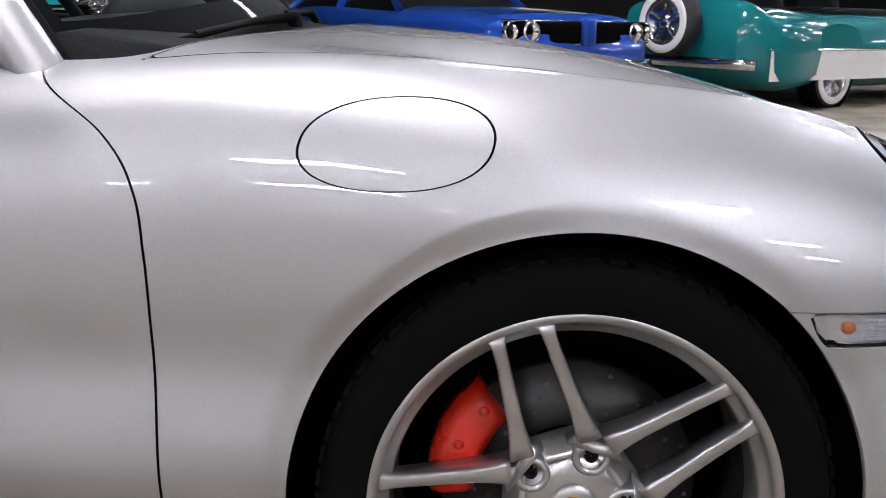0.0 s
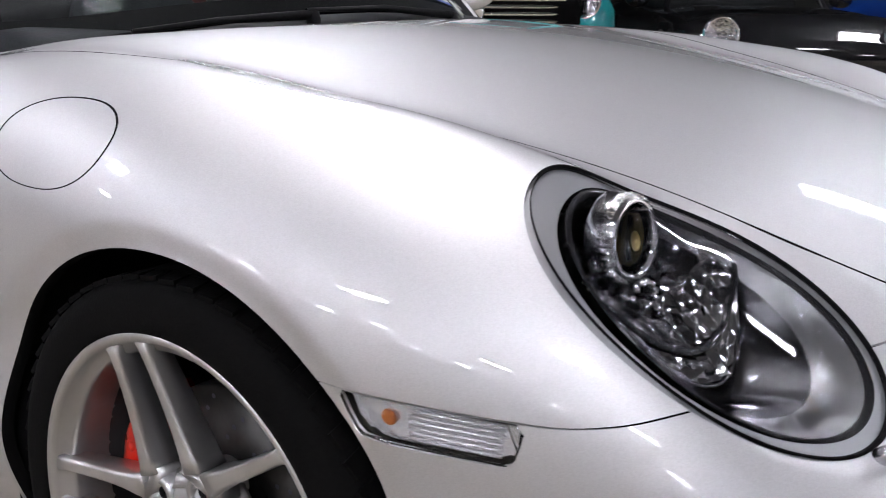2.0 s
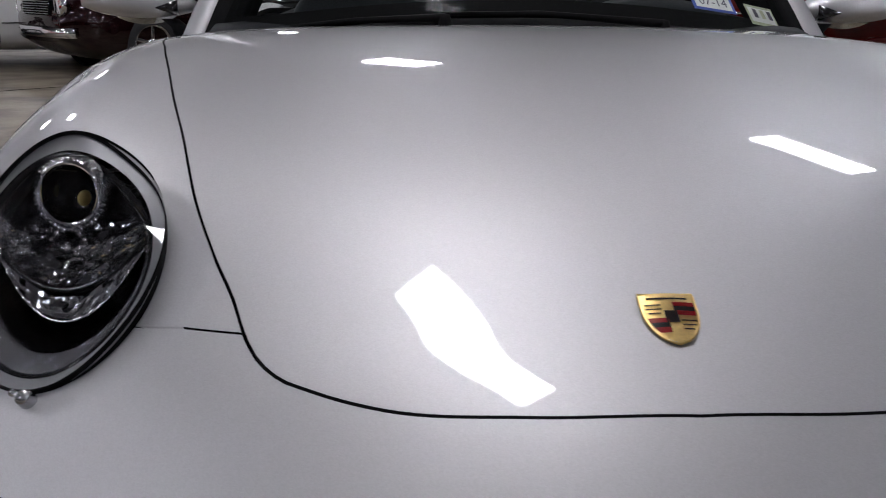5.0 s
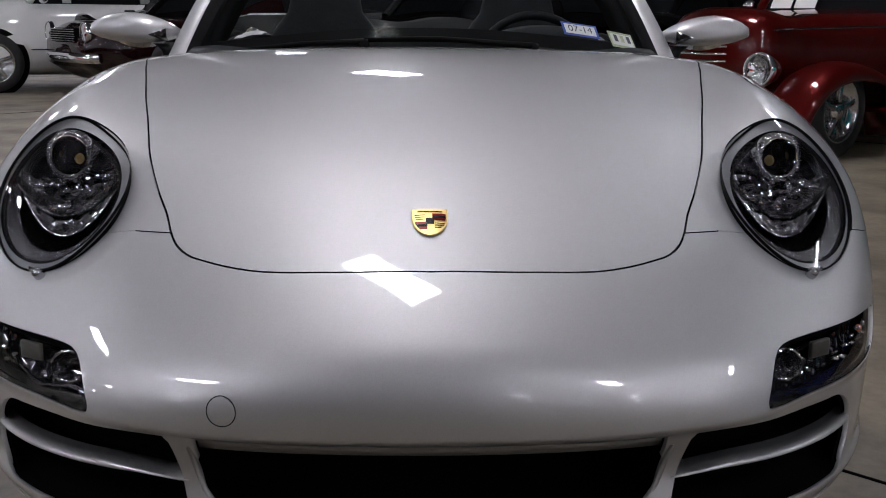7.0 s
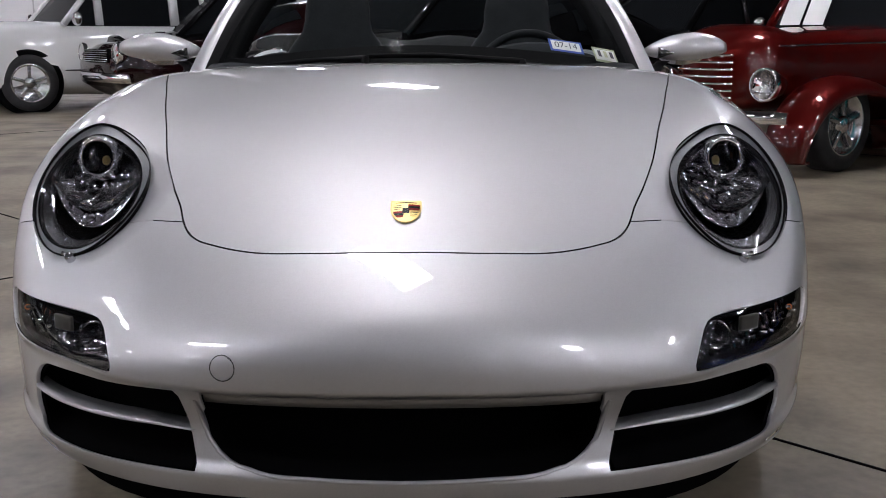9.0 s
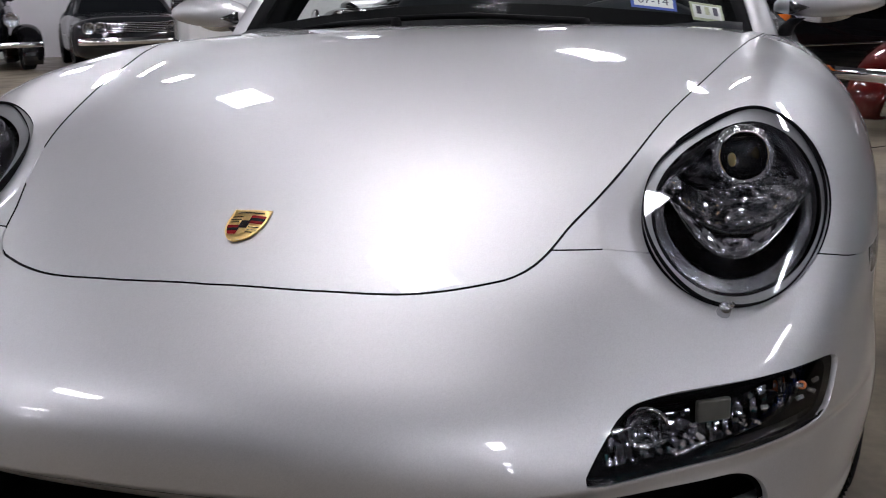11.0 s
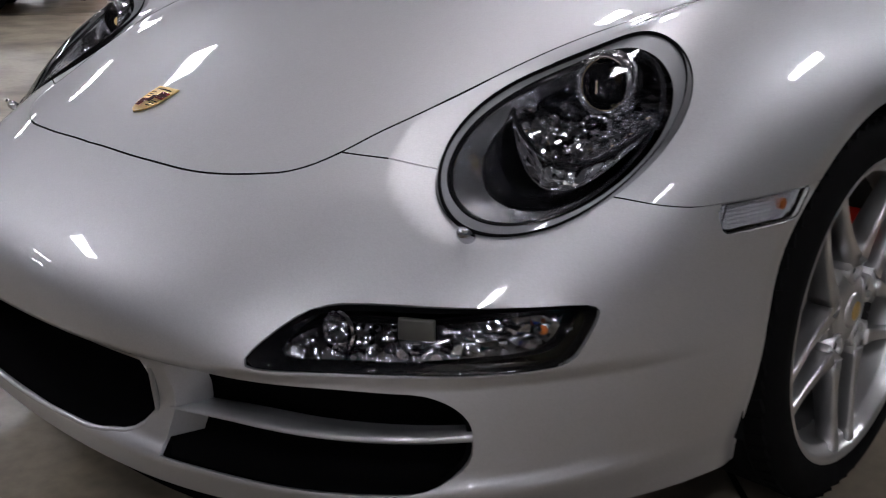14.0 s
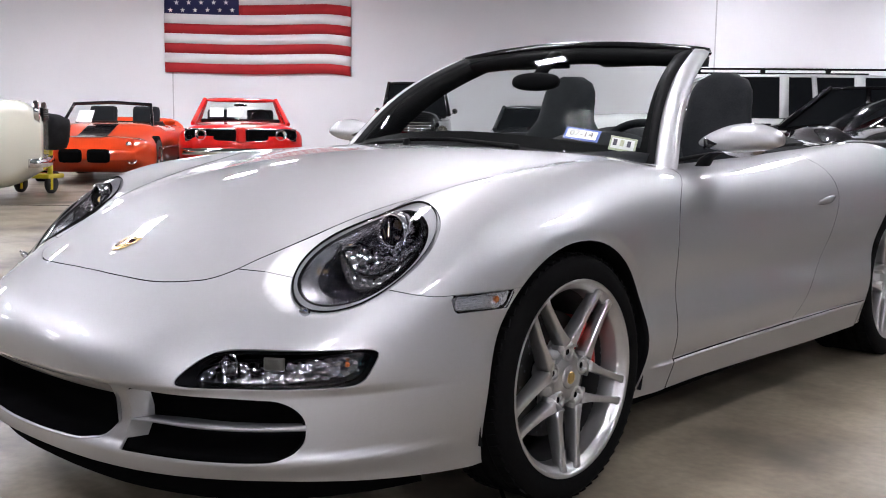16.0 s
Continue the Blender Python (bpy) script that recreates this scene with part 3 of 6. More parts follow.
def front(x, z, back=0.0):
    """A place on the nose, seen from ahead."""
    key = (round(float(x), 6), round(float(z), 6))
    if key not in NOSE_AT:
        NOSE_AT[key] = cast(np.array([[key[0], -0.2, key[1]]]), np.array([[0.0, -1.0, 0.0]]), 1.2)[0][1]
    return Vector((key[0], NOSE_AT[key] + back, key[1]))


FLANK_AT = {}


def flank(y, z, back=0.0):
    key = (round(float(y), 6), round(float(z), 6))
    if key not in FLANK_AT:
        FLANK_AT[key] = cast(np.array([[0.3, *key]]), np.array([[1.0, 0.0, 0.0]]), 1.0)[0][0]
    return Vector((FLANK_AT[key] - back, *key))


def pair_panel(name, V, T, material, parents=(car, car), lip=0.0, sink=0.0, label=""):
    return [panel(name, V, T, material, parents[k], lip, sink, label, bool(k)) for k in (0, 1)]


def no_shadow(obs):
    for o in obs:
        o.visible_shadow = False
    return obs


ARC = [k * 2 * math.pi / 96 for k in range(96)]


def on_ring(oval, scale, rise=0.0):
    P = settle(np.array([oval.at(a, scale)[:] for a in ARC]))
    P = P + rise * skin_normal(P)
    return [Vector(p) for p in P]


# headlamps
INWARD = Vector((-0.1, 0.9, -0.30))


def bowl_ring(scale, back):
    rim = on_ring(RING_OVAL, 0.955, -0.0075)
    c = sum(rim, Vector()) / len(rim)
    low = [0.30 + 0.35 * (1 - math.sin(a)) for a in ARC]
    return [c + (p - c) * (1 - (1 - max(scale, 0.84)) * f) * min(1, scale / 0.84) + INWARD * back for p, f in zip(rim, low)]


def bowl(bm):
    return loft(bm, [bowl_ring(s, back) for s, back in ((0.84, 0.029), (0.83, 0.034), (0.80, 0.055), (0.72, 0.080), (0.55, 0.10), (0.3, 0.11), (0.05, 0.112))], caps=False)


def bowl_wall(bm):
    return loft(bm, [bowl_ring(s, back) for s, back in ((1.0, 0.0), (0.985, 0.003), (0.95, 0.008), (0.90, 0.016), (0.86, 0.024), (0.84, 0.029))], caps=False)


def band(*steps):
    return lambda bm: loft(bm, [on_ring(RING_OVAL, s, rise) for s, rise in steps], caps=False)


RING_GREY = shader("satin_grey_ring", (0.27, 0.27, 0.28), 0.42, 0.8, coat=0.3, stain=0.1, stain_size=20)
lamps = pair("headlight", bowl, DIM_BOWL, label="oval headlight with a clear cover and dark bowl")


def cover(bm):
    """A smooth domed cover on the rim of the lamp's opening."""
    rim = on_ring(LENS_OVAL, 0.998, -0.0005)
    c = sum(rim, Vector()) / len(rim)
    n = Vector(LENS_OVAL.n)
    top = Vector(settle(np.array([c[:]]))[0])
    high = (top - c).dot(n) + 0.015
    rings = []
    for r in (1.0, 0.97, 0.93, 0.87, 0.80, 0.71, 0.61, 0.50, 0.39, 0.27, 0.15, 0.05):
        ring = []
        for p in rim:
            d = p - c
            lift = d.dot(n)
            ring.append(c + (d - lift * n) * r + n * (lift * r * r + high * (1 - r * r)))
        rings.append(ring)
    loft(bm, rings, caps=False)
    bm.verts.ensure_lookup_table()
    bm.faces.new([bm.verts[len(rings[0]) * (len(rings) - 1) + k] for k in range(len(rim))])
    return bm


no_shadow(pair("lens", cover, LENS, lamps))
Vk, Tk = cut(V0, T0, on(LENS_OVAL.inside, 0.0), lambda v: -RING_OVAL.inside(v))
pair_panel("collar", Vk, Tk, RING_GREY, lamps, sink=0.004, label="satin grey collar, wide above and narrow below")
pair("bowl_wall", bowl_wall, shader("polished_reflector", (0.92, 0.92, 0.94), 0.18, 1.0), lamps, "polished bowl edge")


def gasket(bm):
    """A black seal round the cover: thin above, thick below."""
    low = [0.5 - 0.5 * math.sin(a) for a in ARC]
    out = []
    for scale, rise in ((0.014, -0.016), (0.013, 0.0), (0.004, 0.0018), (-0.006, 0.0014), (-0.020, -0.004)):
        out.append([on_ring_at(LENS_OVAL, a, 1 + scale * (0.14 + 0.72 * w * w), rise) for a, w in zip(ARC, low)])
    return loft(bm, out, caps=False)


def on_ring_at(oval, a, scale, rise):
    p = settle(np.array([oval.at(a, scale)[:]]))
    return Vector((p + rise * skin_normal(p))[0])


pair("gasket", gasket, SEAL_AND_GAP, lamps)
pair("inner_gasket", band((1.006, -0.0046), (1.0, -0.0030), (0.985, -0.0030), (0.968, -0.0040), (0.955, -0.0080)), GLOSS_BLACK, lamps, "glossy black inner ring")
LOOK = Vector((0.10, -0.97, 0.10)).normalized()


def facing(p, ahead=LOOK):
    """Local x looks ahead from p."""
    return Matrix.Translation(p) @ ahead.to_track_quat("X", "Z").to_matrix().to_4x4()


PROJ, BULB = Vector((0.6556, -0.448, 0.712)), Vector((0.656, -0.462, 0.649))
PLATED = shader("plated_chrome", (0.90, 0.90, 0.92), 0.12, 1.0, grain=0.25, grain_size=70, tone=(0.3, 0.3, 0.31))
pair("projector", lambda bm: lathe(bm, [(0.0005, 0.018), (0.012, 0.0165), (0.022, 0.012), (0.030, 0.004), (0.034, -0.006)], 32, facing(PROJ)), LENS, lamps, "clear projector lens over a dark cup")
pair("projector_cup", lambda bm: lathe(bm, [(0.034, -0.006), (0.031, -0.016), (0.022, -0.026), (0.0005, -0.030)], 32, facing(PROJ)), GLOSS_BLACK, lamps)
# added gold disc that imitates a warm reflection in the lens
pair("amber_glint", lambda bm: ball(bm, Matrix.Translation(PROJ + Vector((-0.016, 0.002, -0.006))) @ pose(0, 0, 0, 0, 0, 37) @ Matrix.Diagonal((0.0008, 0.010, 0.010, 1)), 12, 8), GOLD, lamps, "small gold disc standing in for an amber glint in the projector")


def bezel(bm):
    lathe(bm, [(0.034, 0.004), (0.036, 0.008), (0.0395, 0.007), (0.043, -0.002), (0.045, -0.012), (0.0455, -0.022)], 40, facing(PROJ))
    for k in range(40):
        a = k * 2 * math.pi / 40
        box(bm, 0.012, 0.0028, 0.0022, facing(PROJ) @ pose(-0.002, 0.0435 * math.cos(a), 0.0435 * math.sin(a), math.degrees(a)))
    return bm


pair("bezel", bezel, PLATED, lamps, "ribbed chrome bezel")
pair("bulb_cup", lambda bm: lathe(bm, [(0.006, -0.012), (0.014, -0.008), (0.021, 0.004), (0.024, 0.006), (0.0255, 0.0), (0.026, -0.02)], 20, facing(BULB)), FACET, lamps)


def studs(bm):
    for k in range(14):
        a = k * 2 * math.pi / 14
        ball(bm, facing(BULB) @ pose(0.006, 0.0225 * math.cos(a), 0.0225 * math.sin(a)) @ Matrix.Scale(0.0034, 4), 8, 6)
    return bm


pair("stud_ring", studs, PLATED, lamps, "ring of small chrome studs")
pair("bulb", lambda bm: ball(bm, Matrix.Translation(BULB + LOOK * 0.002) @ Matrix.Diagonal((0.006, 0.012, 0.006, 1)), 10, 8), CHROME, lamps)


def arc_between(p, q, sag, bulge=0.0, n=26):
    out = []
    for k in range(n):
        t = k / (n - 1)
        w = 4 * t * (1 - t)
        out.append(p.lerp(q, t) + Vector((0, -bulge * w, -sag * w)))
    return out


def ribbon(bm, top, low, ridges=0.0):
    """A strip between two lines, fluted and rippled into facets."""
    rows = 5
    grid = []
    for r in range(rows):
        t = r / (rows - 1)
        grid.append([bm.verts.new(a.lerp(b, t) + Vector((0, random.uniform(-ridges, ridges) + (0.0016 if k % 2 else -0.0016), random.uniform(-ridges, ridges) * 0.5))) for k, (a, b) in enumerate(zip(top, low))])
    for a, b in zip(grid, grid[1:]):
        for k in range(len(a) - 1):
            bm.faces.new((a[k], a[k + 1], b[k + 1], b[k]))
    return bm


E1, E2 = Vector((0.545, -0.510, 0.682)), Vector((0.748, -0.472, 0.674))


def shelf(bm):
    random.seed(5)
    ribbon(bm, arc_between(E1 + Vector((0, 0.02, 0.012)), E2 + Vector((0, 0.02, 0.012)), 0.048, 0.01), arc_between(E1, E2, 0.060, 0.03), 0.0026)
    return ribbon(bm, arc_between(E1 + Vector((-0.004, 0.02, 0.02)), E2 + Vector((0.004, 0.02, 0.02)), 0.044, 0.0), arc_between(E1 + Vector((0, 0.02, 0.012)), E2 + Vector((0, 0.02, 0.012)), 0.048, 0.01), 0.003)


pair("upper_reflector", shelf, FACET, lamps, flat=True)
pair("reflector_edge", lambda bm: tube(bm, arc_between(E1 + Vector((0, -0.002, -0.002)), E2 + Vector((0, -0.002, -0.002)), 0.062, 0.032, 18), 0.0036, 6), GLOSS_BLACK, lamps)


def scoop(bm):
    random.seed(6)
    a = arc_between(E1 + Vector((0.004, 0.0, -0.006)), E2 + Vector((-0.004, 0.0, -0.006)), 0.066, 0.034)
    b = arc_between(E1 + Vector((0.008, -0.004, -0.016)), E2 + Vector((-0.010, -0.004, -0.016)), 0.078, 0.046)
    return ribbon(bm, a, b, 0.0024)


pair("lower_reflector", scoop, PLATED, lamps, flat=True)
pair("lower_lip", lambda bm: tube(bm, arc_between(E1 + Vector((0.008, -0.005, -0.017)), E2 + Vector((-0.010, -0.005, -0.017)), 0.079, 0.048, 18), 0.0014, 6), CHROME, lamps)


def back_reflector(bm):
    """A faceted plate that fills the upper part of the bowl."""
    random.seed(11)
    n = 15
    grid = []
    for i in range(n):
        row = []
        for j in range(n):
            u, v = -0.80 + 1.60 * j / (n - 1), 0.02 + 0.78 * i / (n - 1)
            lim = math.sqrt(max(0.02, 0.80 - v * v))
            u = max(-lim, min(lim, u))
            p = Vector(RING_OVAL.c + u * RING_OVAL.a * RING_OVAL.u + v * RING_OVAL.b * RING_OVAL.v)
            row.append(bm.verts.new(p + Vector((-0.02, 0.072, -0.020)) + Vector((random.uniform(-1, 1), random.uniform(-1, 1), random.uniform(-1, 1))) * 0.0045))
        grid.append(row)
    for a, b in zip(grid, grid[1:]):
        for k in range(n - 1):
            if (a[k].co - a[k + 1].co).length > 1e-4 or (b[k].co - b[k + 1].co).length > 1e-4:
                bm.faces.new((a[k], a[k + 1], b[k + 1], b[k]))
    return bm


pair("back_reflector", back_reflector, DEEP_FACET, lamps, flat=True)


def wing_mirrorlet(side):
    def build(bm):
        random.seed(7 + side)
        p = BULB + Vector((0.042 * side, 0.010, 0.008))
        for i in range(4):
            for j in range(3):
                box(bm, 0.008, 0.004, 0.0075, Matrix.Translation(p + Vector((0.0085 * (i - 1.5), 0.003 * j, 0.009 * (j - 1)))) @ pose(0, 0, 0, random.uniform(-25, 25), 0, random.uniform(-25, 25)), 0.001)
        return bm
    return build


for side in (-1, 1):
    pair("facet_block", wing_mirrorlet(side), FACET, lamps, flat=True)
pair("washer_jet", lambda bm: lathe(lathe(bm, [(0.0005, 0.016), (0.006, 0.0155), (0.0085, 0.011), (0.009, 0.0), (0.0095, -0.01)], 16, facing(Vector((0.636, -0.696, 0.550)), Vector((0.1, -0.75, 0.62)))),
                                            [(0.0005, 0.020), (0.0035, 0.0195), (0.004, 0.015)], 10, facing(Vector((0.640, -0.696, 0.553)), Vector((0.3, -0.75, 0.62)))), DULL_CHROME, label="small chrome washer jet below the headlight")

# fog lamps
Vg, Tg = cut(V0, T0, on(in_fog, 0.0005))
fogs = pair_panel("fog_lamp", Vg, Tg, GLOSS_BLACK, sink=0.045, label="wide fog lamp unit behind clear glass in black housing")
no_shadow(pair_panel("lens", Vg, Tg, LENS, fogs, sink=0.003))


Vg2, Tg2 = cut(V0, T0, on(in_fog, 0.012))
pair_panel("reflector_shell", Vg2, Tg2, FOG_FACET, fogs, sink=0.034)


def fog_wall(bm):
    out = []
    for a in ARC:
        lo, hi = 0.0, 0.3
        for _ in range(26):
            mid = (lo + hi) / 2
            q = np.array([[0.63 + mid * math.cos(a), -0.8, 0.441 + mid * math.sin(a)]])
            lo, hi = (mid, hi) if in_fog(q)[0] > 0 else (lo, mid)
        out.append((0.63 + lo * math.cos(a), 0.441 + lo * math.sin(a)))
    return loft(bm, [[front(x, z, 0.003) for x, z in out], [front(0.63 + (x - 0.63) * 0.96, 0.441 + (z - 0.441) * 0.94, 0.046) for x, z in out]], caps=False)


pair("surround", fog_wall, GLOSS_BLACK, fogs)


def fog_bits(bm):
    random.seed(9)
    for x in (0.60, 0.635, 0.66, 0.685, 0.71, 0.735, 0.755):
        for k in range(2):
            z = 0.424 + 0.011 * k + (0.012 if x > 0.7 else 0) + random.uniform(-0.003, 0.003)
            box(bm, 0.011, 0.005, 0.006, Matrix.Translation(front(x + random.uniform(-0.006, 0.006), z, 0.030)) @ pose(0, 0, 0, random.uniform(-35, 35), random.uniform(-20, 20), random.uniform(10, 50)), 0.0015)
    return bm


for o in pair("reflector", fog_bits, FACET, fogs, flat=True):
    tagged(o, kind="stuff")
pair("fog_cup", lambda bm: lathe(bm, [(0.004, -0.02), (0.014, -0.014), (0.021, -0.002), (0.025, 0.004), (0.027, 0.0)], 24, facing(front(0.553, 0.441, 0.030))), FACET, fogs)
pair("day_lamp", lambda bm: box(bm, 0.046, 0.008, 0.028, Matrix.Translation(front(0.628, 0.448, 0.028)) @ pose(0, 0, 0, 0, 0, 32), 0.003), shader("pale_reflector", (0.11, 0.105, 0.09), 0.4, 0.2, grain=0.4), fogs, "pale rectangular reflector")
pair("turn_bulb", lambda bm: ball(bm, Matrix.Translation(front(0.738, 0.448, 0.030)) @ Matrix.Scale(0.006, 4), 12, 8), AMBER, fogs)

# side markers
Vm, Tm = cut(V0, T0, on(in_marker, 0.0005))
markers = pair_panel("side_marker", Vm, Tm, BRIGHT, sink=0.012, label="clear ribbed side marker lamp")
no_shadow(pair_panel("lens", Vm, Tm, RIBBED, markers, lip=0.004, sink=0.0))
def marker_ribs(bm):
    for k in range(6):
        z = 0.5455 + 0.0052 * k
        tube(bm, [flank(y, z, 0.0075) for y in np.linspace(-0.425, -0.335, 7)], 0.0016, 6)
    return bm


tagged_ribs = pair("ribs", marker_ribs, BRIGHT, markers)
for o in tagged_ribs:
    tagged(o, kind="stuff")
pair("rim", lambda bm: tube(bm, [flank(y, z, 0.001) for y, z in ((-0.262, 0.5785), (-0.430, 0.5785), (-0.4415, 0.556), (-0.436, 0.5405), (-0.284, 0.5385))], 0.0009, 6, True), SEAL_AND_GAP, markers)
pair("bulb", lambda bm: ball(bm, Matrix.Translation(flank(-0.312, 0.560, 0.010)) @ Matrix.Diagonal((0.003, 0.009, 0.008, 1)), 12, 8), AMBER, markers)

# intakes, the shade inside them put into a near-black colour
def tunnel(shape, depth):
    def build(bm):
        loft(bm, [[front(x, z, 0.010) for x, z in shape], [front(x, z, depth * 0.5) for x, z in shape], [front(x, z, depth) for x, z in shape]], caps=False)
        n = len(shape)
        bm.verts.ensure_lookup_table()
        end = [bm.verts[k] for k in range(2 * n, 3 * n)]
        c = bm.verts.new(sum((v.co for v in end), Vector()) / n)
        for k in range(n):
            bm.faces.new((end[k], end[(k + 1) % n], c))
        return bm
    return build


side_shape = []
for a in ARC[::2]:
    lo, hi = 0.0, 0.3
    for _ in range(30):
        mid = (lo + hi) / 2
        lo, hi = (mid, hi) if side_opening(np.array([0.53 + mid * math.cos(a)]), np.array([0.317 + mid * math.sin(a)]))[0] > 0 else (lo, mid)
    side_shape.append((0.53 + lo * math.cos(a), 0.317 + lo * math.sin(a)))
intakes = pair("side_intake", tunnel(side_shape, 0.10), DARK, label="side air intake in the nose, blackened like deep shade")


def funnel(bm):
    """The painted inner wall and floor of the intake's mouth."""
    walls = [p for p in side_shape if p[0] < 0.405 and 0.254 < p[1] < 0.384]
    return loft(bm, [[front(x + (0.014 if x < 0.40 else 0) * d / 0.045, z + (0.008 if z < 0.262 else 0) * d / 0.045, d) for x, z in walls] for d in (0.0005, 0.012, 0.028, 0.045)], closed=False)


pair("funnel", funnel, SILVER, intakes, "silver painted intake mouth")


def slat(bm):
    rings = []
    for k in range(16):
        t = k / 15
        x = 0.350 + (0.698 - 0.350) * t
        z = 0.311 + 0.005 * t
        p = front(x, z, 0.004 * min(1, t * 4))
        w = 0.010 * min(1, 0.25 + 2.2 * t)
        rings.append([p + Vector((0, 0, w * 0.55)), p + Vector((0, -0.004, 0)), p + Vector((0, 0.004, -w * 0.55)), p + Vector((0, 0.045, -w * 0.5)), p + Vector((0, 0.045, w * 0.5))])
    return loft(bm, rings)


pair("slat", slat, SILVER, intakes, "silver painted slat")
mid_shape = [(0.345 * t, 0.394) for t in np.linspace(-1, 1, 22)] + [(x, float(GRILLE_LOW(abs(x))) - 0.001) for x in np.linspace(0.343, -0.343, 40)]
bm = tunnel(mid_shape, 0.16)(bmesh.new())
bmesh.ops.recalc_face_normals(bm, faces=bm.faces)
mid_intake = part("middle_intake", bm, DARK, car, "wide middle air intake, blackened like deep shade")
bm = bmesh.new()
tube(bm, [front(x, z, 0.003) for x, z in mid_shape[22:]], 0.0042, 8)
part("intake_rim", bm, SILVER, mid_intake)
bm = bmesh.new()
loft(bm, [[front(x, 0.391, 0.010), front(x, 0.361, 0.022), front(x, 0.357, 0.050), front(x, 0.386, 0.050)] for x in np.linspace(-0.335, 0.335, 24)])
part("upper_lip", bm, shader("grey_bumper_lip", (0.24, 0.23, 0.22), 0.45, 0.3, stain=0.2), mid_intake, "grey inner lip")

bm = bmesh.new()
tube(bm, [front(-0.287 + 0.0205 * math.cos(a), 0.44 + 0.0205 * math.sin(a)) for a in ARC[::2]], 0.0008, 6, True)
part("cap_seam", bm, SEAL_AND_GAP, front_bumper)

# badge on the hood: a gold shield with plain quarters
def shield(t):
    """Half-width of the shield from its top (0) to its tip (1)."""
    return 0.0275 * (1 - max(0.0, (t - 0.25) / 0.75) ** 2.4) ** 0.62 if t < 1 else 0.0


_g = np.array([(x, y, 0.3) for x in np.linspace(-0.035, 0.035, 6) for y in np.linspace(-0.79, -0.70, 7)])
_h = cast(_g, np.array([[0.0, 0.0, 1.0]]).repeat(len(_g), 0), 0.8)
_fit = np.linalg.lstsq(np.stack([np.ones(len(_h)), _h[:, 0] ** 2, _h[:, 1], _h[:, 1] ** 2], 1), _h[:, 2], rcond=None)[0]


def on_hood(x, y, rise=0.0):
    """A place on the hood's front, from a local fit of the skin."""
    z = _fit[0] + _fit[1] * x * x + _fit[2] * y + _fit[3] * y * y
    n = Vector((-2 * _fit[1] * x, -_fit[2] - 2 * _fit[3] * y, 1)).normalized()
    return Vector((x, y, z)) + n * float(rise)


def shield_plate(bm, x0, x1, t0, t1, rise, size=1.0):
    rows = []
    for k in range(13):
        t = t0 + (t1 - t0) * k / 12
        w = shield(t) * size
        y = -0.7115 - 0.0655 * (0.5 + (t - 0.5) * size)
        rows.append([on_hood(max(-w, min(w, x)), y, rise + 0.0022 * (1 - (max(-w, min(w, x)) / 0.03) ** 2)) for x in np.linspace(x0, x1, 9)])
    g = [[bm.verts.new(p) for p in r] for r in rows]
    for a, b in zip(g, g[1:]):
        for k in range(8):
            if (a[k].co - a[k + 1].co).length + (b[k].co - b[k + 1].co).length > 1e-6:
                bm.faces.new((a[k], b[k], b[k + 1], a[k + 1]))
    bmesh.ops.remove_doubles(bm, verts=bm.verts, dist=1e-5)
    return bm


badge = part("badge", shield_plate(bmesh.new(), -0.03, 0.03, 0.0, 1.0, 0.0022), GOLD, car, "small gold shield badge with red and black quarters")
for n, x0, x1, t0, t1, mat in (("red_stripe", 0.004, 0.028, 0.17, 0.26, RED_ENAMEL), ("red_stripe", 0.004, 0.028, 0.36, 0.46, RED_ENAMEL), ("red_stripe", -0.028, -0.004, 0.52, 0.62, RED_ENAMEL), ("red_stripe", -0.024, -0.004, 0.72, 0.84, RED_ENAMEL),
                               ("dark_stripe", 0.004, 0.028, 0.26, 0.36, DARK_ENAMEL), ("dark_stripe", -0.028, -0.004, 0.62, 0.72, DARK_ENAMEL), ("centre_shield", -0.0065, 0.0065, 0.36, 0.62, DARK_ENAMEL),
                               ("antler_bar", -0.024, -0.008, 0.22, 0.25, DARK_ENAMEL), ("antler_bar", -0.024, -0.008, 0.31, 0.34, DARK_ENAMEL), ("antler_bar", -0.022, -0.010, 0.40, 0.43, DARK_ENAMEL),
                               ("antler_bar", 0.008, 0.024, 0.56, 0.59, DARK_ENAMEL), ("antler_bar", 0.008, 0.022, 0.65, 0.68, DARK_ENAMEL), ("antler_bar", 0.008, 0.018, 0.74, 0.77, DARK_ENAMEL), ("top_bar", -0.020, 0.020, 0.07, 0.11, DARK_ENAMEL)):
    part(n, shield_plate(bmesh.new(), x0, x1, t0, t1, 0.0032, 0.92), mat, badge)
bm = bmesh.new()
edge = [on_hood(s * shield(t), -0.7115 - 0.0655 * t, 0.0025) for s, seq in ((1, np.linspace(0, 1, 16)), (-1, np.linspace(1, 0, 16)[1:])) for t in seq]
tube(bm, edge, 0.0014, 6, True)
part("rim", bm, GOLD, badge)


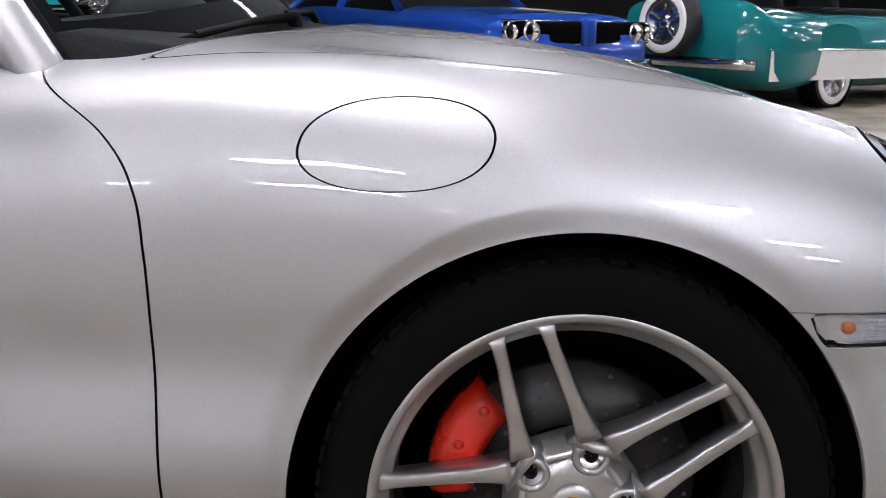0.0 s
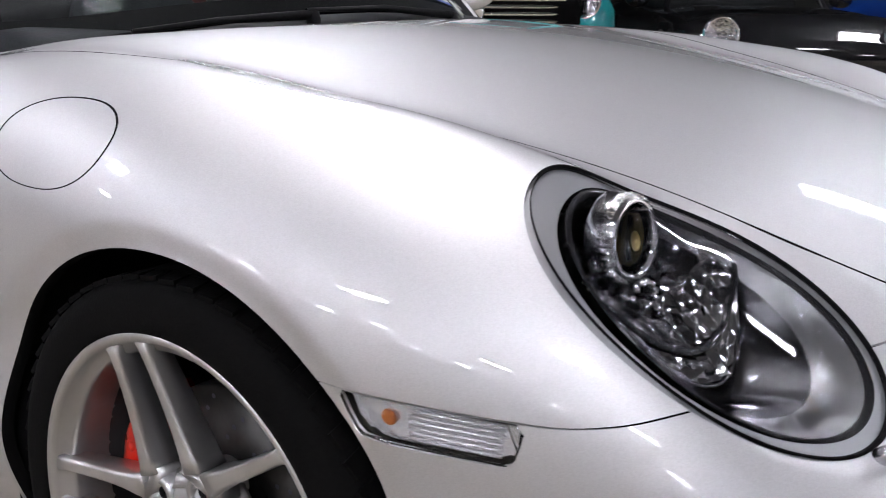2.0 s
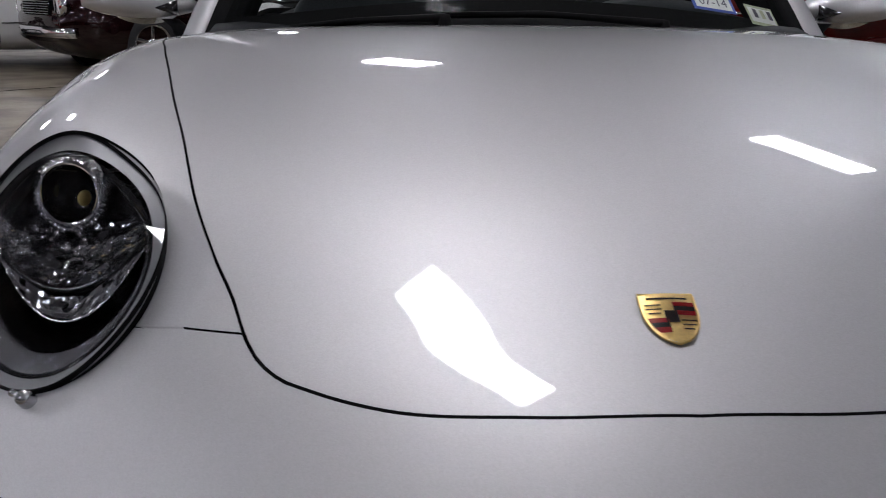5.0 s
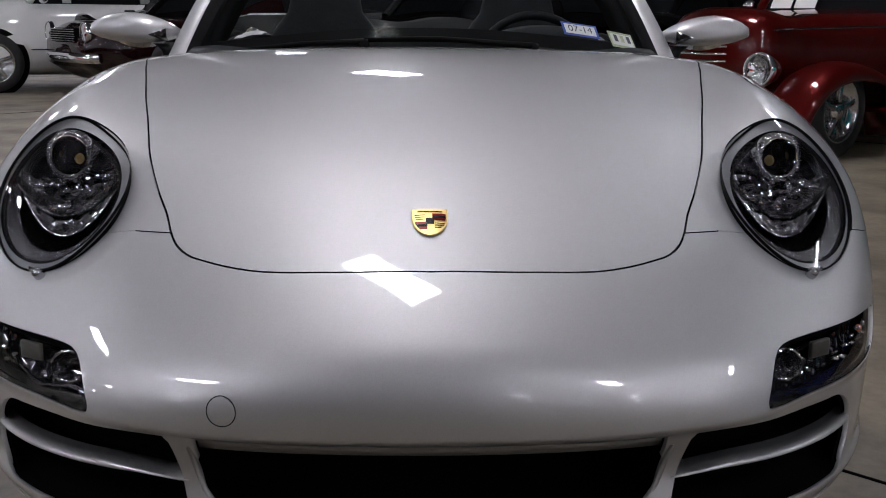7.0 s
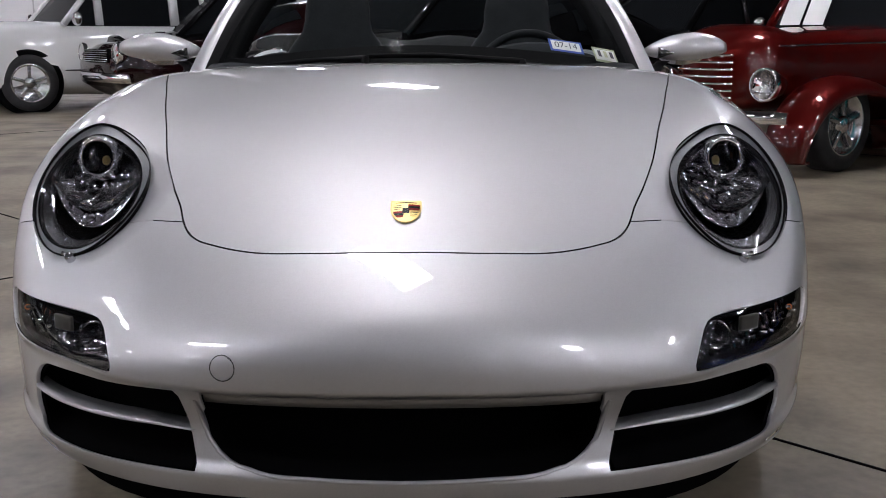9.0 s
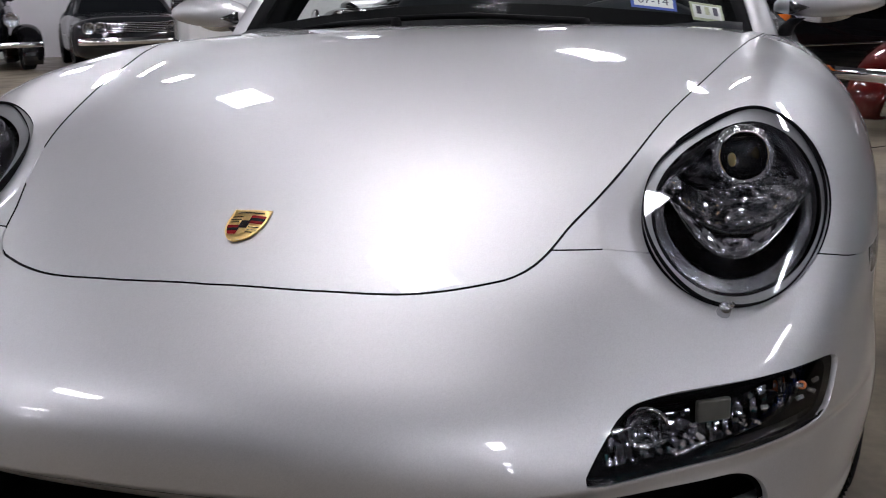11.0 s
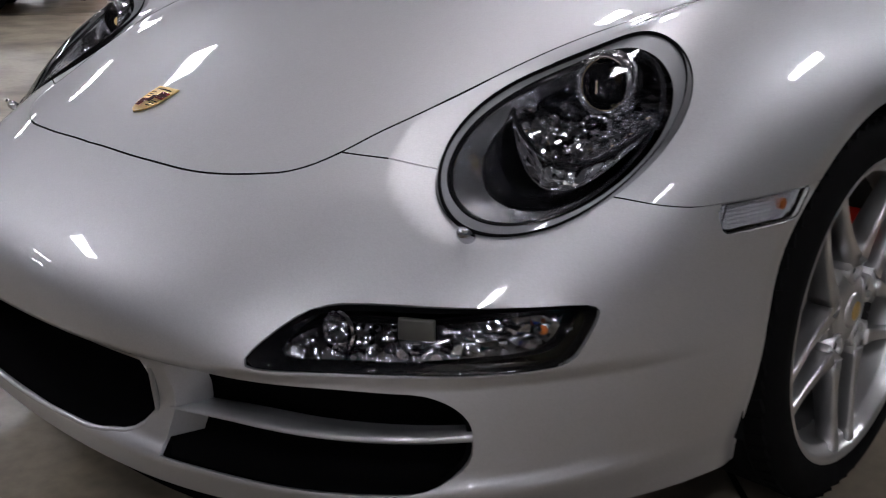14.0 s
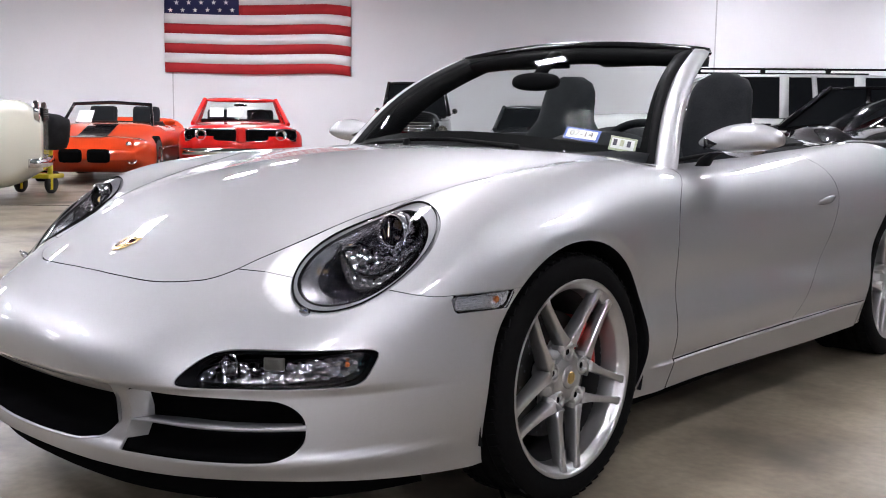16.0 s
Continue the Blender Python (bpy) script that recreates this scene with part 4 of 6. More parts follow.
# wheels
def wheel(side, y, z, face, tyre_r, wide, arm0, tilt=0.0):
    m = pose(side * face, y, z, 0, -0.65 * side, 0 if side > 0 else 180)
    sgn = 1 if side > 0 else -1
    rim = part("wheel", lathe(bmesh.new(), [(0.2575, -0.006), (0.2575, 0.0), (0.254, 0.003), (0.247, 0.001), (0.243, -0.004), (0.2405, -0.014), (0.231, -0.017), (0.2275, -0.024), (0.226, -0.075)], 96), WHEEL_SILVER, car, "silver twin-spoke alloy wheel")
    part("barrel", lathe(bmesh.new(), [(0.2262, -0.070), (0.222, -0.12), (0.232, -wide), (0.257, -wide)], 72), BARREL, rim, "inner barrel, coloured dark as in shade")
    rim.matrix_basis = m
    prof = [(0.252, 0.0), (0.2595, 0.0035), (0.268, 0.0055), (0.285, 0.006), (tyre_r - 0.017, 0.001), (tyre_r - 0.007, -0.007), (tyre_r - 0.001, -0.022), (tyre_r, -0.04)]
    for g in (0.25, 0.5, 0.75):
        t = -wide * g
        prof += [(tyre_r, t + 0.006), (tyre_r - 0.006, t + 0.005), (tyre_r - 0.006, t - 0.005), (tyre_r, t - 0.006)]
    prof += [(tyre_r, -wide + 0.03), (tyre_r - 0.012, -wide), (0.285, -wide - 0.008), (0.255, -wide)]
    tyre = part("tyre", lathe(bmesh.new(), prof, 96), TYRE, rim, "black low-profile tyre")
    bm = bmesh.new()
    for k in range(64):
        for x, tip in ((-0.024, 14), (-wide + 0.036, -14)):
            box(bm, 0.030, 0.0215, 0.006, pose(0, 0, 0, k * 360 / 64) @ pose(x, 0, tyre_r - 0.0015, 0, 0, tip))
    tagged(part("tread", bm, TYRE, tyre, flat=True), kind="stuff")
    for k in range(5):
        for s in (-1, 1):
            bm = bmesh.new()
            rings = []
            for j in range(11):
                t = j / 10
                r = 0.2435 + (0.080 - 0.2435) * t
                d = s * (0.030 + 0.013 * t**1.3)
                w = 0.0078 + 0.0030 * t + 0.004 * max(0, 0.12 - t) / 0.12 + 0.005 * max(0, t - 0.75) / 0.25
                x = -0.0035 - 0.010 * t - 0.003 * math.sin(t * math.pi)
                depth = 0.030 + 0.012 * t
                rings.append([Vector((x - 0.005, d - w, r)), Vector((x - 0.001, d - w * 0.86, r)), Vector((x, d - w * 0.6, r)), Vector((x, d + w * 0.6, r)), Vector((x - 0.001, d + w * 0.86, r)), Vector((x - 0.005, d + w, r)),
                              Vector((x - depth, d + w * 0.9, r)), Vector((x - depth, d - w * 0.9, r))])
            loft(bm, rings)
            bmesh.ops.transform(bm, matrix=pose(0, 0, 0, arm0 + 72 * k), verts=bm.verts)
            bmesh.ops.recalc_face_normals(bm, faces=bm.faces)
            part("spoke", bm, WHEEL_SILVER, rim)
        # the web that joins neighbouring spokes, with a wheel bolt in it
        bm = bmesh.new()
        a = arm0 + 36 + 72 * k
        lathe(bm, [(0.0165, -0.075), (0.0150, -0.022), (0.0162, -0.0192), (0.0215, -0.0192), (0.0240, -0.022), (0.030, -0.07)], 24, pose(0, 0, 0, a) @ pose(0, 0, 0.066))
        web = part("bolt_boss", bm, WHEEL_SILVER, rim)
        bm = bmesh.new()
        lathe(bm, [(0.0005, -0.030), (0.004, -0.030), (0.0045, -0.026), (0.008, -0.026), (0.0095, -0.034), (0.0152, -0.036), (0.0152, -0.06)], 16, pose(0, 0, 0, a) @ pose(0, 0, 0.066))
        part("wheel_bolt", bm, BLACK, rim)
        bm = bmesh.new()
        loft(bm, [[Vector((-0.019 - q, w * math.sin(h) * 0.5, 0.104 - 0.016 * math.cos(h * 2) - q * 0.1)) for h in np.linspace(-0.75, 0.75, 7)] + [Vector((-0.019 - q, 0.036, 0.075)), Vector((-0.019 - q, -0.036, 0.075))] for q, w in ((0.0, 0.052), (0.035, 0.046))])
        bmesh.ops.transform(bm, matrix=pose(0, 0, 0, a), verts=bm.verts)
        bmesh.ops.recalc_face_normals(bm, faces=bm.faces)
        part("spoke_web", bm, WHEEL_SILVER, rim)
        # pads between the spokes of one arm
        bm = bmesh.new()
        loft(bm, [[Vector((-0.024 - 0.03 * t, y2 * (0.034 - 0.004 * t), 0.060 + 0.026 * t)) for y2 in (-1, -0.5, 0, 0.5, 1)] + [Vector((-0.06, 0.026, 0.060 + 0.026 * t)), Vector((-0.06, -0.026, 0.060 + 0.026 * t))] for t in (0, 0.3, 0.7, 1)])
        bmesh.ops.transform(bm, matrix=pose(0, 0, 0, arm0 + 72 * k), verts=bm.verts)
        bmesh.ops.recalc_face_normals(bm, faces=bm.faces)
        part("hub_pad", bm, WHEEL_SILVER, rim)
    part("hub", lathe(bmesh.new(), [(0.030, -0.0195), (0.042, -0.021), (0.056, -0.024), (0.066, -0.034), (0.07, -0.09)], 48), WHEEL_SILVER, rim)
    part("centre_cap", lathe(bmesh.new(), [(0.0005, -0.0120), (0.014, -0.0125), (0.024, -0.0145), (0.030, -0.0185), (0.031, -0.03)], 32), WHEEL_SILVER, rim)
    part("cap_badge", lathe(bmesh.new(), [(0.0005, -0.0095), (0.010, -0.0105), (0.016, -0.0118), (0.0165, -0.014)], 24), GOLD, rim, "gold shield on the wheel cap")
    # brakes
    bm = lathe(bmesh.new(), [(0.075, -0.085), (0.165, -0.085), (0.165, -0.115), (0.075, -0.115)], 64)
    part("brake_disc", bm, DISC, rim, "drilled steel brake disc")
    bm = bmesh.new()
    for k in range(14):
        for r, da in ((0.105, 0), (0.122, 6), (0.138, 12), (0.154, 18)):
            a = math.radians(k * 360 / 14 + da)
            lathe(bm, [(0.0005, -0.0843), (0.0034, -0.0843)], 8, pose(0, r * math.sin(a), r * math.cos(a)))
    tagged(part("disc_holes", bm, INK, rim), kind="stuff")
    part("brake_hat", lathe(bmesh.new(), [(0.0005, -0.062), (0.07, -0.062), (0.078, -0.070), (0.080, -0.09)], 40), BLACK, rim)
    bm = bmesh.new()
    c0 = math.radians(66) * sgn
    rings = []
    for j in range(13):
        a = c0 + sgn * math.radians(-25 + 50 * j / 12)
        h = 1 - 0.35 * abs(j - 6) / 6
        ring = []
        for r, t in ((0.118, -0.080), (0.122, -0.060), (0.135, -0.050 - 0.006 * (1 - h)), (0.165, -0.050), (0.180, -0.058), (0.186, -0.075), (0.186, -0.13), (0.118, -0.13)):
            rr = 0.150 + (r - 0.150) * (0.72 + 0.28 * h)
            ring.append(Vector((t, rr * math.sin(a), rr * math.cos(a))))
        rings.append(ring)
    loft(bm, rings)
    bmesh.ops.recalc_face_normals(bm, faces=bm.faces)
    part("brake_caliper", bm, CALIPER, rim, "glossy red brake caliper")
    bm = bmesh.new()
    for da in (-20, 0, 20):
        a = c0 + sgn * math.radians(da)
        lathe(bm, [(0.0005, -0.0475), (0.006, -0.048), (0.008, -0.052)], 14, pose(0, 0.157 * math.sin(a), 0.157 * math.cos(a)))
    tagged(part("caliper_studs", bm, CALIPER, rim), kind="stuff")
    # dark well behind the wheel
    return rim


wheel(-1, 0.0, 0.318, 0.8685, 0.3185, 0.20, 18)
wheel(1, 0.0, 0.318, 0.8685, 0.3185, 0.20, 36)
wheel(1, 2.35, 0.325, 0.885, 0.3255, 0.27, 10)
wheel(-1, 2.35, 0.325, 0.885, 0.3255, 0.27, 10)
for y, z, r in ((0.0, 0.318, 0.364), (2.35, 0.325, 0.380)):
    pair("wheel_well", lambda bm: loft(bm, [[Vector((x, y + r * math.cos(a), z + r * math.sin(a))) for a in np.linspace(-0.28, math.pi + 0.28, 40)] for x in (0.40, 0.6, 0.855)], closed=False), BLACK)
    pair("well_back", lambda bm: lathe(bm, [(0.0005, 0.0), (0.364, 0.0)], 40, Matrix.Translation((0.40, y, z))), BLACK)
bm = bmesh.new()
box(bm, 1.50, 1.60, 0.05, pose(0, 1.18, 0.150), 0.01)
box(bm, 1.16, 1.1, 0.05, pose(0, 2.45, 0.175), 0.01)
box(bm, 1.06, 1.05, 0.05, pose(0, -0.12, 0.160), 0.01)
part("underbody", bm, DARK, car)
# black lip under the nose, added in place of the shadow there
bm = bmesh.new()
rings = []
for a in np.radians(np.linspace(-96, 96, 57)):
    d = np.array([[math.sin(a), -math.cos(a), 0.0]])
    p = cast(np.array([[0.0, -0.3, 0.225]]), d, 1.4)[0]
    q = Vector(p) - Vector(d[0]) * 0.085
    rings.append([Vector((q.x, q.y, 0.225)), Vector((q.x, q.y, 0.16)) + Vector(d[0]) * 0.006, Vector((q.x, q.y, 0.138)) + Vector(d[0]) * 0.012,
                  Vector((q.x, q.y, 0.134)) - Vector(d[0]) * 0.006, Vector((q.x, q.y, 0.225)) - Vector(d[0]) * 0.05])
loft(bm, [r for r in rings if r[0].y < -0.44])
bmesh.ops.recalc_face_normals(bm, faces=bm.faces)
part("chin_shade_lip", bm, DARK, car, "black lip under the nose, added to stand for deep shadow")


# windscreen, cowl, wipers
def base(t):
    """Lower edge of the windscreen from right (-1) to left (1)."""
    x = 0.70 * t
    return Vector((x, 0.47 + 0.40 * x * x, 0.897 - 0.075 * t * t))


def head(t):
    x = 0.530 * t
    return Vector((x, 1.165 + 0.09 * x * x, 1.252 - 0.034 * t * t))


bm = bmesh.new()
rings = []
for t in np.linspace(-0.97, 0.97, 33):
    rings.append([base(t).lerp(head(t), s) + Vector((0, -0.045 * math.sin(math.pi * s), 0.035 * math.sin(math.pi * s))) for s in np.linspace(0, 0.985, 14)])
loft(bm, rings, closed=False, caps=False)
bmesh.ops.recalc_face_normals(bm, faces=bm.faces)
if sum((f.normal.y for f in bm.faces)) > 0:
    bmesh.ops.reverse_faces(bm, faces=bm.faces)
windscreen = part("windscreen", bm, GLASS, car, "clear raked windscreen in a silver frame")
windscreen.visible_shadow = False


def along(t, s):
    return base(t).lerp(head(t), s) + Vector((0, -0.045 * math.sin(math.pi * s), 0.035 * math.sin(math.pi * s)))


bm = bmesh.new()
loft(bm, [[along(t, s) + Vector((0, 0.004, -0.003)) for s in np.linspace(-0.01, 0.085 + 0.05 * t**6, 4)] for t in np.linspace(-0.97, 0.97, 41)], closed=False)
part("black_border", bm, SEAL_AND_GAP, windscreen, "black printed border of the windscreen")
pair("black_border", lambda bm: loft(bm, [[along(t, s) + Vector((0, 0.004, -0.003)) for t in (0.915, 0.94, 0.97)] for s in np.linspace(0.05, 0.98, 12)], closed=False), SEAL_AND_GAP, (windscreen, windscreen))


def pillar(bm):
    rings = []
    for s in np.linspace(-0.06, 1.0, 16):
        p = along(1.0, s)
        w = 0.030 + 0.010 * (1 - s)
        rings.append([p + Vector((dx * w + 0.014, dy * 0.035 + 0.012, dz * 0.02)) for dx, dy, dz in ((-0.9, -0.4, 0.3), (-0.2, -0.8, 0.6), (0.7, -0.3, 0.5), (1.0, 0.4, 0.0), (0.5, 1.0, -0.6), (-0.6, 0.8, -0.6))])
    return loft(bm, rings)


pair("windscreen_pillar", pillar, SILVER, (windscreen, windscreen))
pair("pillar_seal", lambda bm: loft(bm, [[along(1.0, s) + Vector((dx, dy, dz)) for dx, dy, dz in ((-0.064, -0.006, 0.004), (-0.008, -0.018, 0.012), (-0.004, 0.045, -0.04), (-0.075, 0.065, -0.04))] for s in np.linspace(-0.02, 0.99, 14)]), BLACK, (windscreen, windscreen))
bm = bmesh.new()
loft(bm, [[head(t) + Vector((0, dy, dz)) for dy, dz in ((-0.012, 0.010), (0.012, 0.022), (0.055, 0.020), (0.075, 0.004), (0.06, -0.006), (0.0, -0.004))] for t in np.linspace(-1.05, 1.05, 25)])
part("header", bm, GLOSS_BLACK, windscreen)
bm = bmesh.new()
loft(bm, [[head(t) + Vector((0, dy, dz - 0.012 * (1 - t**4))) for dy, dz in ((-0.040, -0.022), (-0.014, 0.008), (0.062, -0.004), (0.090, -0.010), (0.085, -0.046), (-0.01, -0.052))] for t in np.linspace(-1.02, 1.02, 25)])
part("header_trim", bm, BLACK, windscreen, "black inner header trim")
for s in (-1, 1):
    bm = bmesh.new()
    box(bm, 0.34, 0.15, 0.016, Matrix.Translation((0.25 * s, 1.235, 1.205)) @ pose(0, 0, 0, -12), 0.006)
    part("sun_visor", bm, BLACK, windscreen)
bm = bmesh.new()
loft(bm, [[Vector((0.105 * math.cos(a) * k, 0.965 + d, 1.116 + 0.034 * math.copysign(abs(math.sin(a)) ** 0.7, math.sin(a)) * k)) for a in np.linspace(0, 2 * math.pi, 24, endpoint=False)] for d, k in ((-0.02, 0.4), (-0.016, 0.8), (-0.004, 1.0), (0.012, 1.0), (0.016, 0.95))])
inner_mirror = part("inner_mirror", bm, BLACK, windscreen, "black inside rear-view mirror")
bm = bmesh.new()
loft(bm, [[Vector((0.024 * math.cos(a), 0.0, 0.0)) + Vector((0, 0.975 + 0.12 * t, 1.13 + 0.095 * t)) + Vector((0, 0.02 * math.sin(a), -0.01 * math.sin(a))) for a in np.linspace(0, 2 * math.pi, 10, endpoint=False)] for t in (0, 0.4, 0.8, 1.0)])
part("mirror_arm", bm, BLACK, inner_mirror)
bm = bmesh.new()
loft(bm, [[base(t) + Vector((0, dy, dz)) for dy, dz in ((-0.150, -0.034), (-0.135, -0.022), (-0.03, -0.012), (0.004, 0.002), (0.015, -0.006), (0.015, -0.06), (-0.14, -0.06))] for t in np.linspace(-1.0, 1.0, 41)])
cowl = part("cowl", bm, BLACK, car, "black louvred cowl under the windscreen")
for x0, x1, w in ((0.30, -0.36, 0.012), (-0.16, -0.62, 0.010)):
    wiper = part("wiper", tube(bmesh.new(), [base(x0 / 0.7) + Vector((0, -0.035, 0.004)), base((x0 * 0.6 + x1 * 0.4) / 0.7) + Vector((0, -0.028, 0.010)), base((x0 * 0.3 + x1 * 0.7) / 0.7) + Vector((0, -0.020, 0.011))], [0.009, 0.006, 0.0045], 8), BLACK, car, "black windscreen wiper at rest")
    part("blade", tube(bmesh.new(), [base(q / 0.7) + Vector((0, -0.016, 0.006)) for q in np.linspace(x0 * 0.85 + x1 * 0.15, x1, 12)], 0.0055, 6), SEAL_AND_GAP, wiper)
    part("pivot", lathe(bmesh.new(), [(0.0005, 0.016), (0.010, 0.014), (0.014, 0.0), (0.014, -0.02)], 14, Matrix.Translation(base(x0 / 0.7) + Vector((0, -0.035, -0.004))) @ pose(0, 0, 0, 0, -90)), BLACK, wiper)


def decal(t, s, w, h, rise=0.004):
    """A small sheet on the windscreen's inside."""
    c = along(t, s) + Vector((0, 0.002 + rise * 0.6, -rise * 0.6))
    ex = (along(t + 0.05, s) - along(t - 0.05, s)).normalized()
    ey = (along(t, s + 0.05) - along(t, s - 0.05)).normalized()
    bm = bmesh.new()
    lo = [bm.verts.new(c + ex * w * a + ey * h * b) for a, b in ((-0.5, -0.5), (0.5, -0.5), (0.5, 0.5), (-0.5, 0.5))]
    bm.faces.new(lo)
    return bm, c, ex, ey


def sticker(t, s, w, h, mat, inner, name, label):
    bm, c, ex, ey = decal(t, s, w, h, 0.0015)
    ob = tagged(part(name, bm, mat, None, flat=True), label, "sticker")
    bm, *_ = decal(t, s, w * 0.86, h * 0.72, 0.0)
    part("field", bm, inner, ob, flat=True)
    return ob, c, ex, ey


st, c, ex, ey = sticker(0.66, 0.135, 0.115, 0.052, BLUE_INK, PAPER, "windscreen_sticker", "blue bordered white dated sticker on the windscreen")
txt = bpy.data.curves.new("sticker_text", "FONT")
txt.body, txt.size, txt.align_x, txt.align_y = "07-14", 0.034, "CENTER", "CENTER"
probe = new("probe", txt)
me = bpy.data.meshes.new_from_object(probe)
bpy.data.objects.remove(probe)
me.materials.append(INK)
word = new("date", me)
nz = ex.cross(ey).normalized()
word.matrix_basis = Matrix.Translation(c - nz * 0.0015 + Vector((0, -0.004, 0.003))) @ Matrix((ex, ey, nz)).transposed().to_4x4()
word.parent = st
st2, c, ex, ey = sticker(0.845, 0.115, 0.085, 0.060, GREEN_INK, PAPER, "windscreen_sticker", "faded green and white permit sticker on the windscreen")
for k, dx in enumerate((-0.022, 0.0, 0.022)):
    bm = bmesh.new()
    q = c + ex * dx + Vector((0, -0.005, 0.004))
    vs = [bm.verts.new(q + ex * a * 0.012 + ey * b * 0.026) for a, b in ((-0.5, -0.5), (0.5, -0.5), (0.5, 0.5), (-0.5, 0.5))]
    bm.faces.new(vs)
    part("print_bar", bm, (INK, GREEN_INK, INK)[k], st2, flat=True)


# door mirrors
def mirror_shell(bm):
    rings = []
    for k in range(15):
        t = k / 14
        x = -0.125 + 0.265 * t
        h = 0.066 * (math.sin(math.pi * (0.04 + 0.90 * t)) ** 0.62) * (0.80 + 0.20 * t)
        d = 0.072 * (math.sin(math.pi * (0.06 + 0.86 * t)) ** 0.6)
        ring = []
        for a in np.linspace(0, 2 * math.pi, 20, endpoint=False):
            c, s = math.cos(a), math.sin(a)
            ring.append(Vector((0.865 + x, 0.873 + (d * c if c < 0 else 0.018 * c), 0.905 + 0.012 * t + h * math.copysign(abs(s) ** 0.85, s) * (1.0 if s > 0 else 0.55))))
        rings.append(ring)
    return loft(bm, rings)


mirrors = pair("door_mirror", mirror_shell, SILVER, label="silver rounded door mirror")
pair("mirror_foot", lambda bm: loft(bm, [[Vector((x + 0.02 * math.cos(a), y + 0.034 * math.sin(a), z)) for a in np.linspace(0, 2 * math.pi, 12, endpoint=False)] for x, y, z in ((0.765, 0.83, 0.835), (0.775, 0.84, 0.86), (0.80, 0.855, 0.878))]), BLACK, mirrors, "black mirror foot")
pair("mirror_glass", lambda bm: loft(bm, [[Vector((0.866 + k * 0.090 * math.cos(a), 0.8925 + d, 0.910 + k * 0.046 * math.sin(a))) for a in np.linspace(0, 2 * math.pi, 24, endpoint=False)] for d, k in ((0.0, 1.0), (0.002, 0.96))]), CHROME, mirrors)
pair("mirror_slot", lambda bm: loft(bm, [[Vector((0.775 + 0.05 * t, 0.812 - 0.012 * t, 0.905 + dz * (1 - t))) for dz in (-0.018, 0.018)] + [Vector((0.775 + 0.05 * t, 0.842, 0.905 + dz * (1 - t))) for dz in (0.018, -0.018)] for t in (0, 0.5, 0.95)]), GLOSS_BLACK, mirrors)
# door furniture
handles = pair("door_handle", lambda bm: loft(bm, [[flank(1.49 + 0.165 * t, 0.690 + 0.018 * t, 0.0) + Vector((0.004 + 0.016 * math.sin(math.pi * t) * (0.5 + 0.5 * math.cos(a)), 0, 0.014 * math.sin(a) * math.sin(math.pi * (0.08 + 0.84 * t)))) for a in np.linspace(0, 2 * math.pi, 12, endpoint=False)] for t in np.linspace(0, 1, 11)]), SILVER, doors)
pair("window_seal", lambda bm: tube(bm, [Vector((0.705 - 0.03 * max(0, (y - 1.6)) ** 2, y, float(HOOD(y)) - 0.052)) for y in np.linspace(0.70, 1.75, 14)], 0.008, 8), BLACK, doors)


# cabin
def seat(side):
    t = part("seat", box(bmesh.new(), 0.48, 0.50, 0.16, pose(0.37 * side, 1.38, 0.50, -6), 0.05), LEATHER, car, "charcoal leather bucket seat")
    bm = bmesh.new()
    rings = []
    for k in range(17):
        s = k / 16
        w = 0.235 - 0.02 * s - 0.085 * min(1, max(0, (s - 0.48) / 0.22)) ** 1.5 - 0.075 * max(0, (s - 0.80) / 0.2) ** 2.6
        y = 1.58 + 0.17 * s
        z = 0.52 + 0.665 * s - (0.012 if k == 16 else 0)
        d = 0.075 - 0.03 * s
        rings.append([Vector((0.37 * side + w * math.copysign(abs(math.cos(a)) ** 0.6, math.cos(a)) * (0.75 if k == 16 else 1), y + d * math.copysign(abs(math.sin(a)) ** 0.7, math.sin(a)), z)) for a in np.linspace(0, 2 * math.pi, 24, endpoint=False)])
    loft(bm, rings)
    part("backrest", bm, LEATHER, t)
    return t


for side in (-1, 1):
    seat(side)
bm = bmesh.new()
loft(bm, [[Vector((x, y, z)) for y, z in ((0.52, 0.78), (0.53, 0.875 - 0.05 * x * x), (0.66, 0.905 - 0.07 * x * x), (0.80, 0.895 - 0.07 * x * x), (0.90, 0.85), (0.93, 0.72), (0.88, 0.55), (0.52, 0.55))] for x in np.linspace(-0.66, 0.66, 25)])
dash = part("dashboard", bm, LEATHER, car, "dark charcoal dashboard")
bm = bmesh.new()
loft(bm, [[Vector((0.37 + w * math.cos(a), y, 0.875 + h * math.sin(a))) for a in np.linspace(0, math.pi, 14)] + [Vector((0.37 - w, y, 0.80)), Vector((0.37 + w, y, 0.80))] for y, w, h in ((0.70, 0.08, 0.02), (0.76, 0.17, 0.06), (0.90, 0.18, 0.065), (0.92, 0.165, 0.05))])
part("instrument_hood", bm, LEATHER, dash)
hub = Vector((0.37, 1.05, 0.80))
tilt = pose(0, 0, 0, 66)
bm = bmesh.new()
tube(bm, [hub + tilt @ Vector((0.185 * math.cos(a), 0.185 * math.sin(a), 0)) for a in np.linspace(0, 2 * math.pi, 40, endpoint=False)], 0.015, 10, True)
steer = part("steering_wheel", bm, LEATHER, car, "dark leather steering wheel")
bm = bmesh.new()
for a in (0.15, math.pi - 0.15, -math.pi / 2):
    tube(bm, [hub + tilt @ Vector((0.05 * math.cos(a), 0.05 * math.sin(a), -0.01)), hub + tilt @ Vector((0.18 * math.cos(a), 0.18 * math.sin(a), 0))], [0.02, 0.012], 8)
